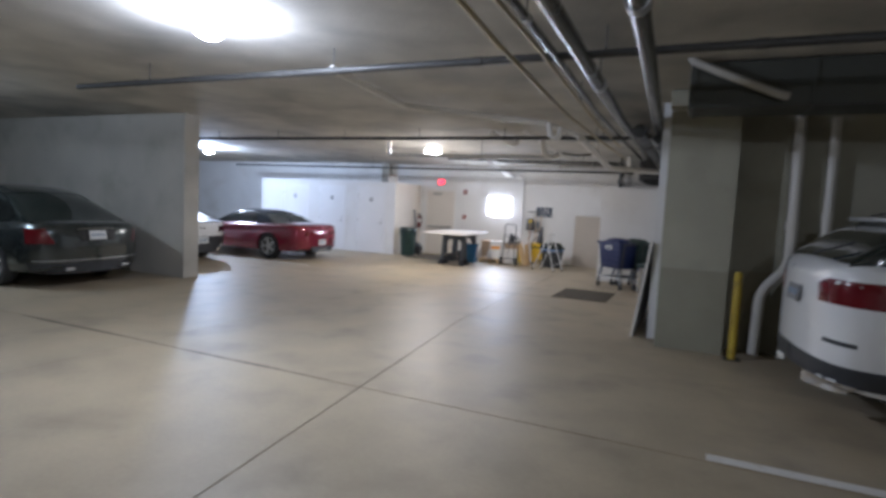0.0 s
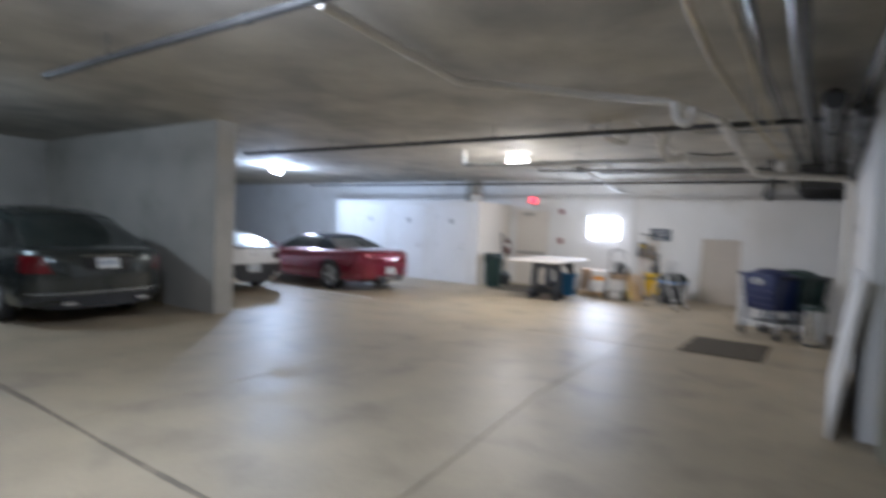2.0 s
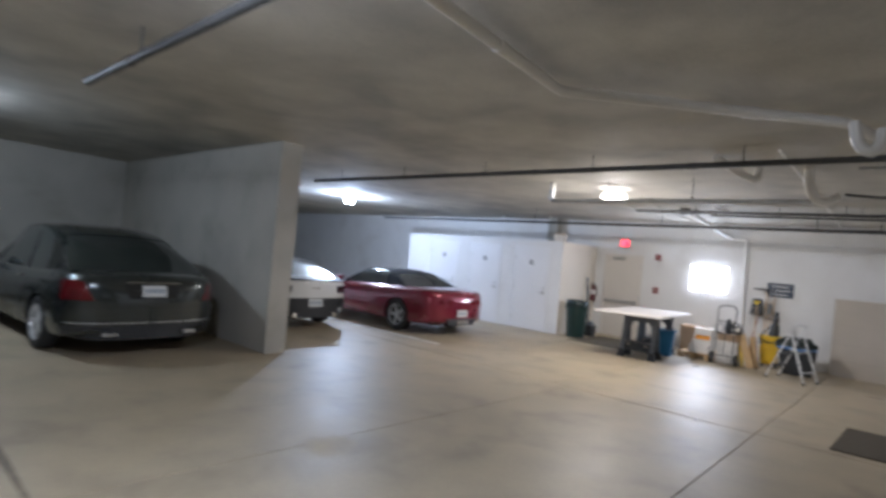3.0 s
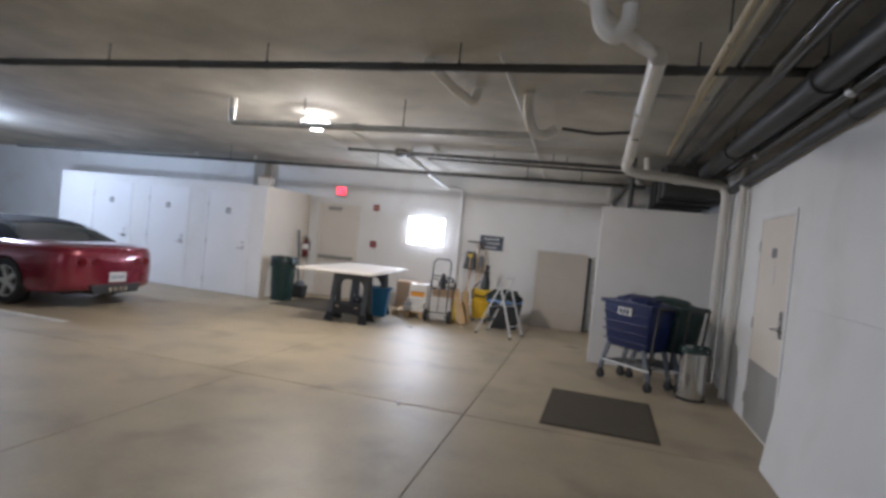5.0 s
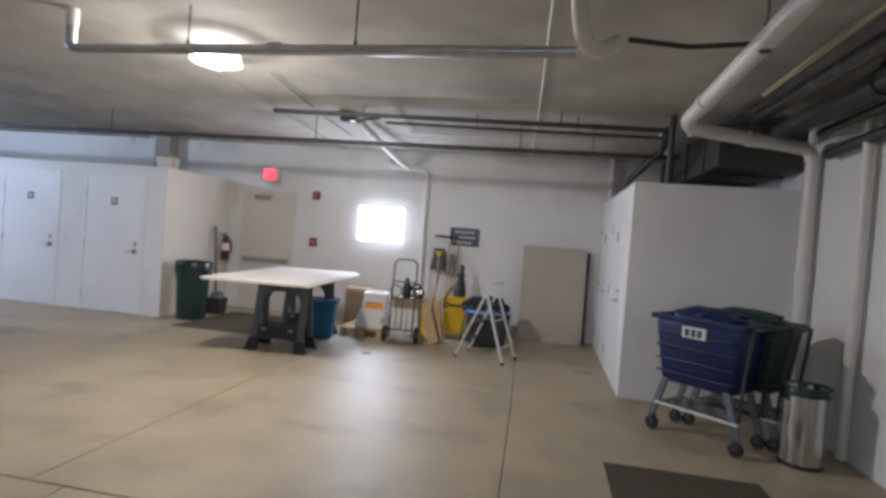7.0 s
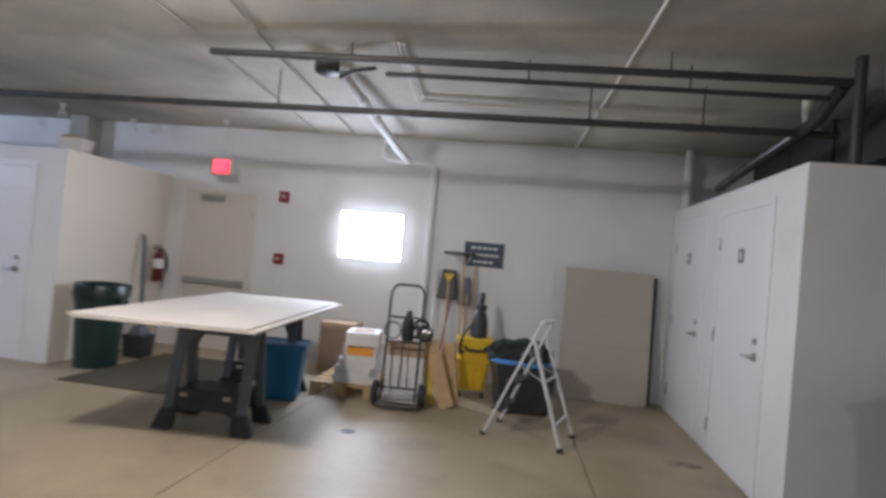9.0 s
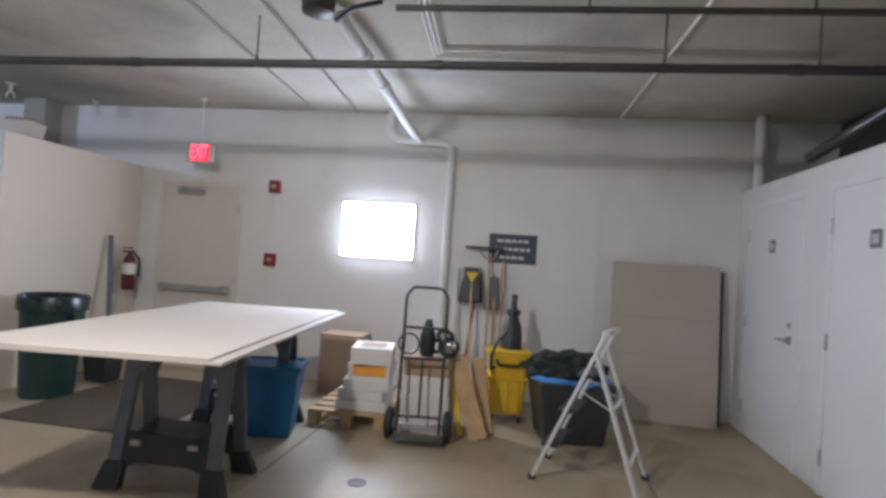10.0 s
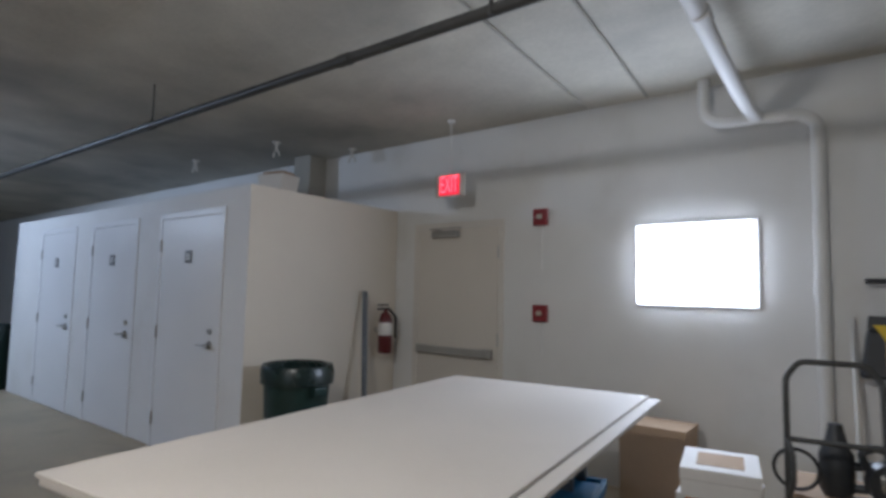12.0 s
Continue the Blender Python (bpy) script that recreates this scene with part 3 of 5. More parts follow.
# wide white pipe to the east wall
BIGW = [(-0.80, 9.03, 2.85), (-0.86, 12.50, 2.66), (-0.79, 12.68, 2.63), (0.38, 13.24, 2.60), (0.44, 13.28, 2.50), (0.44, 13.28, 0.03)]
pipe_run(BIGW, 0.060, M_WHITEPIPE, "wide white plastic drain pipe turning down the wall", "drain_pipe", collars=[((-0.820, 10.2, 2.786), Y3), ((-0.851, 12.0, 2.688), Y3), ((-0.2, 12.963, 2.615), (1.17, 0.56, -0.03)), ((0.44, 13.28, 1.4), (0, 0, 1))], hangers=[(-0.832, 10.9, 2.748)])
pipe_run([(0.455, 12.38, 3.02), (0.455, 12.38, 0.03)], 0.042, M_WHITEPIPE, "white plastic pipe down the corner of the wall", collars=[((0.455, 12.38, 1.45), (0, 0, 1))])
pipe_run([(-0.12, 0.8, 2.95), (-0.20, 4.1, 2.94), (-0.28, 5.8, 2.93), (-0.35, 8.0, 2.90), (-0.39, 10.7, 2.89)], 0.018, M_GASPIPE, "thin yellowish gas pipe below the ceiling", hangers=[(-0.30, 6.4, 2.925)])
# lagged pipes along the east side
for pts, r, m, lab in (([(0.21, 0.5, 2.93), (0.0, 7.6, 2.92), (-0.05, 13.4, 2.90)], 0.062, M_FOIL, "foil-lagged pipe under the ceiling"),
                       ([(0.74, 0.5, 2.88), (0.61, 4.3, 2.87), (0.47, 7.6, 2.86), (0.33, 13.2, 2.84)], 0.062, M_FOIL, "foil-lagged pipe under the ceiling"),
                       ([(0.22, 7.9, 2.80), (0.18, 13.4, 2.78)], 0.09, M_DARKPIPE, "black lagged pipe under the ceiling"),
                       ([(-0.02, 0.5, 2.97), (-0.15, 4.8, 2.96), (-0.25, 7.4, 2.94), (-0.25, 13.4, 2.91)], 0.030, M_FOIL, "thin dark lagged pipe under the ceiling"),
                       ([(0.36, 7.98, 2.74), (0.37, 13.0, 2.70)], 0.036, M_FOIL, "dark steel pipe beside the wall"),
                       ([(0.46, 7.98, 2.68), (0.455, 10.1, 2.63), (0.45, 13.0, 2.52)], 0.050, M_DARKPIPE, "black lagged pipe along the wall")):
    hang = [tuple(Vector(pts[0]).lerp(Vector(pts[1]), f)) for f in (0.25, 0.7)]
    pipe_run(pts, r, m, lab, "lagged_pipe", collars=[(c, Y3) for c in hang], hangers=hang, collar_mat=M_GALV if m is M_FOIL else M_DARKPIPE)
# conduits
pipe_run([(-0.10, 0.8, 2.83), (-0.31, 3.5, 2.81), (-0.46, 6.3, 2.80), (-0.47, 9.3, 2.79), (-0.42, 12.1, 2.78)], 0.020, M_GASPIPE, "thin cream conduit below the sprinkler pipes", "conduit", collars=[((-0.415, 5.4, 2.803), (-0.15, 2.8, 0)), ((-0.465, 7.9, 2.795), Y3)], hangers=[(-0.47, 8.6, 2.792)])
pipe_run([(-5.30, 12.6, 3.0), (-5.38, 14.2, 2.96), (-5.50, 16.6, 2.92)], 0.009, M_GREY, "thin grey conduit along the ceiling", "conduit")
pipe_run([(-4.72, 12.6, 3.0), (-4.86, 14.1, 2.96), (-5.02, 16.6, 2.92)], 0.010, M_GREY, "thin grey conduit along the ceiling", "conduit")
pipe_run([(-1.95, 9.6, 3.06), (-2.12, 13.5, 2.98), (-2.30, 16.6, 2.91)], 0.012, M_WHITEPIPE, "thin cream conduit along the ceiling", "conduit")
for i in range(3):
    o = 0.035 * i
    pipe_run([(-3.82 + o, 13.7, 2.965), (-3.90 + o, 15.02 - o, 2.935), (-1.2, 15.12 - o, 2.93)], 0.009, M_WHITEPIPE, "thin cream conduit bending along the ceiling", "conduit")
# white pipe over the glowing panel
pipe_run([(-4.40, 14.30, 2.93), (-4.37, 14.5, 2.87), (-4.34, 16.08, 2.685), (-4.33, 16.42, 2.66), (-4.30, 16.56, 2.63)], 0.044, M_WALL, "white painted drain pipe sloping to the far wall", "drain_pipe", collars=[((-4.35, 15.25, 2.78), (0, 1, -0.12)), ((-4.36, 14.75, 2.84), (0, 1, -0.12))])
pipe_run([(-4.62, 16.56, 2.95), (-4.62, 16.56, 2.70), (-4.54, 16.57, 2.63), (-4.05, 16.62, 2.62), (-3.97, 16.635, 2.56), (-3.97, 16.635, 0.02)], 0.040, M_WALL, "white painted drain pipe along and down the far wall", "drain_pipe", collars=[((-3.97, 16.635, 1.5), (0, 0, 1))])
jb = tagged(part("junction_box", lathe([(0.10, 0.0), (0.105, -0.03), (0.10, -0.10), (0.06, -0.12)], 18), M_DARKPIPE, None, "", True), "round dark junction box on the ceiling", "junction box")
jb.location = (-4.50, 14.18, ceil_z(14.18))
pipe_run([(-4.42, 14.30, 2.90), (-4.25, 14.12, 2.90), (-4.05, 14.05, 2.90)], 0.016, M_DARKPIPE, "short dark elbow pipe beside the junction box")

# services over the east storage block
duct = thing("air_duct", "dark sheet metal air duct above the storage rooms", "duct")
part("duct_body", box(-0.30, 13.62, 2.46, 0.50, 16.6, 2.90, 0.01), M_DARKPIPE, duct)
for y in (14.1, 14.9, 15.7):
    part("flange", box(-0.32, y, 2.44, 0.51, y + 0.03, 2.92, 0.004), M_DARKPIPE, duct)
pipe_run([(-0.75, 13.9, 2.86), (-0.72, 14.3, 2.72), (-0.95, 15.2, 2.45), (-0.9, 15.8, 2.42)], 0.045, M_FOIL, "silver flexible duct above the storage rooms", "flexible_duct")
pipe_run([(-0.73, 13.75, 2.99), (-0.73, 13.75, 2.26)], 0.035, M_DARKPIPE, "dark upright pipe above the storage rooms")
pipe_run([(-0.56, 13.72, 3.00), (-0.53, 13.75, 2.78)], 0.045, M_WHITEPIPE, "white pipe elbow above the storage rooms")
pipe_run([(-0.68, 14.56, 2.99), (-0.66, 14.60, 2.80), (-0.54, 14.66, 2.72)], 0.04, M_WHITEPIPE, "white pipe elbow above the storage rooms")
pipe_run([(-1.02, 16.5, 2.94), (-1.02, 16.5, 2.26)], 0.05, M_WALL, "white upright pipe beside the far wall")
# fittings on the west storage block
rb = thing("roof_box", "small beige box of rubbish on the storage room roof", "box", at=pose(-8.02, 15.55, 2.25, 0, 0, 12))
part("body", taper_box(-0.12, -0.10, 0.12, 0.10, 0, -0.15, -0.12, 0.15, 0.12, 0.21, 0.01), M_CREAMDOOR, rb)
part("contents", taper_box(-0.13, -0.10, 0.13, 0.10, 0.205, -0.10, -0.08, 0.11, 0.07, 0.245, 0.01), M_CARD, rb, "brown rubbish inside")

tagged(part("wall_pier", box(-8.98, 16.45, 2.25, -8.70, N, 2.95, 0.004), M_GREY), "grey pier above the storage rooms", "pier", kind="structure")

# parking bay on the east side
tagged(part("beam", box(0.65, 6.95, 2.96, E, 7.30, 3.14, 0.006), M_BAYGREY), "grey concrete beam over the parking bay", "beam", kind="structure")
tagged(part("trim", box(0.66, 7.292, 0, 1.425, 7.30, 1.02), M_DADO), "darker painted band on the wall end", "wall band", kind="structure")
tagged(part("trim", box(1.44, 7.742, 0, 7.9, 7.75, 1.02), M_DADO), "darker painted band on the bay wall", "wall band", kind="structure")
pipe_run([(2.06, 7.60, 3.0), (2.08, 7.60, 1.12), (1.80, 7.55, 0.80), (1.78, 7.55, 0.02)], 0.062, M_WHITEPIPE, "cream drain pipe down the bay wall with an offset", "drain_pipe", collars=[((2.07, 7.6, 1.62), (0, 0, 1))])
pipe_run([(2.42, 7.62, 2.9), (2.42, 7.62, 0.02)], 0.05, M_WHITEPIPE, "cream drain pipe down the bay wall", "drain_pipe", collars=[((2.42, 7.62, 1.75), (0, 0, 1))])
bd_duct = thing("bay_duct", "dark sheet metal duct under the bay ceiling", "duct")
part("duct_body", box(0.87, 5.82, 2.735, 3.90, 6.40, 3.16, 0.008), M_DUCT, bd_duct)
for xs in (0.90, 1.90, 2.90, 3.85):
    part("flange", box(xs, 5.805, 2.72, xs + 0.03, 6.415, 3.165, 0.003), M_DUCT, bd_duct)
pipe_run([(0.83, 5.72, 3.24), (0.90, 5.72, 3.15), (1.25, 5.71, 2.985), (1.62, 5.70, 2.82), (1.70, 5.72, 2.80)], 0.036, M_GREY, "grey-beige pipe sloping below the bay ceiling")
bo = thing("bollard", "yellow painted steel bollard before the bay wall", "bollard", at=pose(1.53, 7.16, 0))
part("post", lathe([(0.046, 0.0), (0.046, 1.02), (0.038, 1.045), (0.01, 1.055)], 20), M_BOLLARD, bo, "", True)
part("base_plate", box(-0.09, -0.09, 0, 0.09, 0.09, 0.012, 0.003), M_DARKPIPE, bo)


# ---- things at the far wall ----
def text_mesh(body, size, depth):
    cu = bpy.data.curves.new("text", "FONT")
    cu.body, cu.size, cu.extrude, cu.align_x, cu.align_y = body, size, depth, "CENTER", "CENTER"
    ob = new("text", cu)
    me = bpy.data.meshes.new_from_object(ob.evaluated_get(bpy.context.evaluated_depsgraph_get()))
    bpy.data.objects.remove(ob)
    return me


ex = thing("exit_sign", "red glowing exit sign hung before the far wall", "sign", at=pose(-6.64, 16.33, 2.365))
part("sign_body", box(-0.155, -0.012, -0.10, 0.155, 0.012, 0.10, 0.004), M_ACRYLIC, ex, "pale clear acrylic plate")
# red backing stands for the letters' glow on the plate
part("letter_glow", box(-0.108, -0.017, -0.086, 0.108, -0.0125, 0.086), M_EXIT, ex, "dim red field standing for the glow between the letters")
me = text_mesh("EXIT", 0.215, 0.001)
me.materials.append(M_EXITTEXT)
t = new("letters", me)
t.parent, t.matrix_basis = ex, pose(0, -0.020, 0, 90, 0, 0) @ Matrix.Diagonal((0.44, 1, 1, 1))
bm = bmesh.new()
tube(bm, (0, 0, 0.095), (0, 0, ceil_z(16.33) - 2.365 + 0.005), 0.007)
tube(bm, (0, 0, ceil_z(16.33) - 2.365 - 0.02), (0, 0, ceil_z(16.33) - 2.365 + 0.002), 0.035)
part("stem", bm, M_WALL, ex)

for z, lab in ((2.08, "red fire alarm strobe on the far wall"), (1.27, "red fire alarm call point on the far wall")):
    al = thing("fire_alarm", lab, "alarm", group="fire alarms", at=pose(-5.93, N, z))
    part("housing", box(-0.065, -0.045, -0.07, 0.065, -0.001, 0.07, 0.008), M_RED, al)
    part("lens", box(-0.026, -0.058, -0.018, 0.026, -0.045, 0.022, 0.006), M_BOARD, al, "dull pale lens")
    part("conduit", box(-0.008, -0.014, -0.45 if z > 2 else -0.35, 0.008, -0.001, -0.07), M_WALL, al)

sg = thing("wall_sign", "navy sign with three lines of pale print on the far wall", "sign", at=pose(-3.28, N, 1.555))
part("board", box(-0.245, -0.014, -0.15, 0.245, -0.001, 0.15, 0.003), M_SIGN, sg)
for i, w in enumerate((0.32, 0.36, 0.26)):
    bm = bmesh.new()
    x = -w / 2
    while x < w / 2:
        l = random.uniform(0.03, 0.07)
        quad_box(bm, x, -0.017, 0.065 - 0.085 * i, min(x + l, w / 2), -0.014, 0.095 - 0.085 * i)
        x += l + 0.014
    part("text_line", bm, M_SIGNTEXT, sg, "line of pale unreadable print")

bd = thing("leaning_board", "beige fibreboard sheet leaning against the far wall", "board", at=pose(-1.79, 16.42, 0.0) @ pose(0, 0, 0, -5, 0, 0))
part("sheet", box(-0.495, -0.012, 0, 0.495, 0.012, 1.505, 0.004), M_BOARD, bd)
for z in (0.30, 0.62, 0.98):
    part("seam", box(-0.488, -0.0135, z, 0.488, -0.0118, z + 0.005), M_BOARDSEAM, bd, "faint brown crease")
bd2 = thing("leaning_board", "dark-edged sheet standing behind the beige board", "board", at=pose(-1.27, 16.52, 0.0) @ pose(0, 0, 0, -4, 0, 0))
part("sheet", box(-0.03, -0.01, 0, 0.03, 0.02, 1.46, 0.003), M_DARKPIPE, bd2)
tagged(part("trim", box(-2.435, N - 0.008, 0, -2.415, N - 0.0005, 2.93), M_WALL), "thin seam cover on the far wall", "wall seam", kind="structure")

fe = thing("fire_extinguisher", "red fire extinguisher hung on the storage room wall", "extinguisher", at=pose(-7.45, 16.42, 0.84))
part("cylinder", lathe([(0.06, 0.0), (0.068, 0.02), (0.068, 0.30), (0.05, 0.36), (0.022, 0.39), (0.022, 0.41)], 20), M_EXT, fe, "", True)
part("label", lathe([(0.0695, 0.17), (0.0695, 0.29)], 20), M_PAPER, fe, "pale paper label", True)
bm = box(-0.02, -0.10, 0.41, 0.02, 0.05, 0.43, 0.004)
quad_box(bm, -0.015, -0.10, 0.45, 0.015, 0.03, 0.465, 0.003)
part("valve", bm, M_BLACKPLASTIC, fe, "black lever valve")
part("hose", rod([(0, 0.04, 0.42), (0.05, 0.09, 0.34), (0.06, 0.08, 0.14)], 0.012), M_BLACK, fe, "", True)
part("bracket", box(-0.122, -0.03, 0.2, -0.066, 0.03, 0.24, 0.003), M_STEEL, fe)

sv = thing("shovel", "long-handled shovel with a dark blade leaning in the corner", "shovel")
bm = bmesh.new()
tube(bm, (-7.33, 16.05, 0.22), (-7.52, 16.20, 1.42), 0.024)
part("shaft", bm, M_GREYPLASTIC, sv, "", True)
part("blade", taper_box(-7.42, 16.00, -7.20, 16.05, 0.004, -7.41, 16.03, -7.23, 16.07, 0.27, 0.006), M_BLACKPLASTIC, sv)

# bins
def round_bin(x, y, r, h, label):
    b = thing("trash_can", label, "bin", group="round trash cans", at=pose(x, y, 0))
    part("body", lathe([(r * 0.80, 0.0), (r * 0.82, 0.02), (r * 0.97, h - 0.06)]), M_GREENBIN, b, "", True)
    part("rim", lathe([(r * 0.97, h - 0.07), (r * 1.06, h - 0.065), (r * 1.06, h - 0.02), (r, h), (r * 0.93, h), (r * 0.90, h - 0.10), (0.02, h - 0.16)]), M_GREENBIN, b, "", True)
    bm = lathe([(r * 0.88, h - 0.14), (r * 0.90, h - 0.01), (r * 1.02, h + 0.012), (r * 1.075, h - 0.015), (r * 1.08, h - 0.12)])
    for v in bm.verts:
        v.co += Vector((noise.noise(v.co * 14), noise.noise(v.co * 14 + Vector((7, 1, 3))), 0.5 * noise.noise(v.co * 9))) * 0.016
    part("bin_liner", bm, M_LINER, b, "dark green plastic bin liner", True)
    for s in (-1, 1):
        part("grip", box(s * r * 1.0 - 0.03, -0.06, h - 0.20, s * r * 1.0 + 0.03, 0.06, h - 0.13, 0.01), M_GREENBIN, b)
    return b


round_bin(-7.17, 15.17, 0.25, 0.86, "dark green round trash can with a dark liner")
round_bin(-13.25, 14.85, 0.25, 0.86, "dark green round trash can beyond the storage doors")
tagged(part("floor_mat", box(-7.0, 14.50, 0.001, -5.75, 16.1, 0.010, 0.003), M_MAT), "dark brown rubber-backed mat before the exit door", "mat")
dk = thing("small_crate", "small dark plastic crate beside the exit door", "crate", at=pose(-7.12, 15.75, 0.011))
part("body", taper_box(-0.11, -0.10, 0.11, 0.10, 0, -0.13, -0.12, 0.13, 0.12, 0.26, 0.01), M_BLACKPLASTIC, dk)
part("contents", taper_box(-0.10, -0.09, 0.10, 0.09, 0.25, -0.05, -0.06, 0.07, 0.05, 0.36, 0.02), M_GREYPLASTIC, dk)

bb = thing("recycling_bin", "blue plastic recycling bin below the sheet panel", "bin", at=pose(-4.97, 14.92, 0, 0, 0, 14))
part("body", taper_box(-0.17, -0.14, 0.17, 0.14, 0, -0.215, -0.185, 0.215, 0.185, 0.52, 0.018), M_BLUEBIN, bb)
bm = bmesh.new()
for a in ((-0.235, -0.205, 0.235, -0.18), (-0.235, 0.18, 0.235, 0.205), (-0.235, -0.18, -0.21, 0.18), (0.21, -0.18, 0.235, 0.18)):
    quad_box(bm, a[0], a[1], 0.49, a[2], a[3], 0.535, 0.005)
part("rim", bm, M_BLUEBIN, bb)
part("contents", box(-0.20, -0.17, 0.46, 0.20, 0.17, 0.505, 0.02), M_CARD, bb, "crushed cardboard inside")

# sawhorses and the sheet panel
def sawhorse(at):
    s = thing("sawhorse", "dark grey folding plastic sawhorse with a lower tray", "sawhorse", group="sawhorses", at=at)
    part("beam", box(-0.34, -0.045, 0.765, 0.34, 0.045, 0.862, 0.008), M_GREYPLASTIC, s)
    for sx in (-1, 1):
        for sy in (-1, 1):
            part("leg", taper_box(sx * 0.29 - 0.038, sy * 0.17 - 0.020, sx * 0.29 + 0.038, sy * 0.17 + 0.020, 0.12, sx * 0.28 - 0.045, sy * 0.05 - 0.020, sx * 0.28 + 0.045, sy * 0.05 + 0.020, 0.78, 0.006), M_GREYPLASTIC, s)
            part("foot", taper_box(sx * 0.31 - 0.075, sy * 0.20 - 0.035, sx * 0.31 + 0.075, sy * 0.20 + 0.035, 0, sx * 0.28 - 0.06, sy * 0.17 - 0.026, sx * 0.28 + 0.06, sy * 0.17 + 0.026, 0.15, 0.008), M_BLACKPLASTIC, s)
    for sy in (-1, 1):
        for name, z0, z1, rise, span, y0, lean, lab in (("web", 0.585, 0.79, 0.125, 0.245, 0.085, 0.18, "web with a flat-topped opening below the beam"), ("brace", 0.085, 0.30, 0.06, 0.255, 0.172, 0.16, "deep cross brace with an arched foot")):
            bm = bmesh.new()
            us = [-1 + k / 8 for k in range(17)]
            low = [(span * u, z0 + rise * (1 - abs(u) ** 5)) for u in us]
            sheets = []
            for y in (-0.013, 0.013):
                at_y = [sy * (y0 - (z - z0) * lean) + y for _, z in low]
                sheets.append(([bm.verts.new((x, yy, z)) for (x, z), yy in zip(low, at_y)], [bm.verts.new((x, sy * (y0 - (z1 - z0) * lean) + y, z1)) for x, z in low]))
            (a0, a1), (b0, b1) = sheets
            for k in range(16):
                for q in ((a0[k], a0[k + 1], a1[k + 1], a1[k]), (b0[k], b1[k], b1[k + 1], b0[k + 1]), (a0[k], b0[k], b0[k + 1], a0[k + 1]), (a1[k], a1[k + 1], b1[k + 1], b1[k])):
                    bm.faces.new(q)
            for k in (0, 16):
                bm.faces.new((a0[k], a1[k], b1[k], b0[k]))
            part(name, bm, M_GREYPLASTIC if name == "web" else M_BLACKPLASTIC, s, lab)
        for sx in (-1, 1):
            part("latch", box(sx * 0.17 - 0.03, sy * 0.185 - 0.006, 0.245, sx * 0.17 + 0.03, sy * 0.185 + 0.006, 0.275, 0.003), M_BOARDSEAM, s, "small brown folding latch")
    part("tray", box(-0.24, -0.15, 0.285, 0.24, 0.15, 0.300, 0.003), M_BLACKPLASTIC, s)
    return s


s1 = sawhorse(pose(-5.05, 13.93, 0, 0, 0, 4))
copy_thing(s1, pose(-5.20, 15.02, 0, 0, 0, 4))
tb = thing("sheet_panel", "large pale sheet of panel board lying on two sawhorses", "panel", at=pose(-5.135, 14.31, 0.863, 0, 0, 6.0))
part("sheet", box(-0.615, -1.20, 0, 0.615, 1.20, 0.016, 0.002), M_TABLE, tb)
part("sheet", box(-0.640, -1.20, 0.017, 0.555, 1.20, 0.030, 0.002), M_TABLE, tb, "upper pale sheet, a little askew")

# pallet with cartons
pl = thing("pallet", "weathered wooden pallet on the floor", "pallet", at=pose(-4.49, 15.70, 0, 0, 0, 2))
for i in range(6):
    part("deck_board", box(-0.32, -0.47 + 0.165 * i, 0.100, 0.32, -0.47 + 0.165 * i + 0.115, 0.120, 0.003), M_WOOD, pl)
for x in (-0.32, -0.045, 0.23):
    for y in (-0.47, -0.045, 0.38):
        part("block", box(x, y, 0.018, x + 0.09, y + 0.09, 0.100, 0.003), M_WOOD, pl)
    part("skid", box(x, -0.47, 0.0, x + 0.09, 0.47, 0.018, 0.002), M_WOOD, pl)


def carton(x0, y0, z0, x1, y1, z1, turn=0, m=None, label="white cardboard carton with a taped lid", window=False, tag=None):
    cx, cy = (x0 + x1) / 2, (y0 + y1) / 2
    c = thing("carton", label, "box", group="stacked cartons", at=pose(cx, cy, z0, 0, 0, turn))
    hx, hy, h = (x1 - x0) / 2, (y1 - y0) / 2, z1 - z0
    part("box_body", box(-hx, -hy, 0, hx, hy, h - 0.002, 0.004), m or M_PAPER, c)
    part("lid", box(-hx - 0.004, -hy - 0.004, h - 0.055, hx + 0.004, hy + 0.004, h, 0.004), m or M_PAPER, c)
    if window:
        part("window", box(-hx * 0.62, -hy * 0.6, h + 0.0003, hx * 0.62, hy * 0.6, h + 0.002), M_CARD, c, "brown open window")
    if tag:
        part("label_sticker", box(-hx * 0.75, -hy - 0.0075, h * 0.25, hx * 0.85, -hy - 0.0045, h * 0.92), tag, c, "orange label")
    return c


carton(-4.60, 15.30, 0.121, -4.19, 15.70, 0.205, 5)
carton(-4.57, 15.31, 0.206, -4.19, 15.70, 0.29, -4)
carton(-4.56, 15.30, 0.291, -4.19, 15.68, 0.375, 9)
carton(-4.52, 15.32, 0.376, -4.18, 15.70, 0.505, 4, tag=M_ORANGE, label="white cardboard carton with an orange label")
carton(-4.51, 15.28, 0.506, -4.18, 15.68, 0.64, 10, window=True, label="white cardboard carton with a brown window in its lid")
carton(-4.05, 15.30, 0.001, -3.66, 15.72, 0.30, 1)
carton(-4.04, 15.31, 0.301, -3.66, 15.72, 0.45, -2)
carton(-4.05, 15.32, 0.451, -3.67, 15.72, 0.60, 2, M_CARD, "brown cardboard carton behind the hand truck")
carton(-5.10, 16.20, 0.001, -4.68, 16.52, 0.59, 0, M_CARD, "tall brown cardboard carton against the far wall")

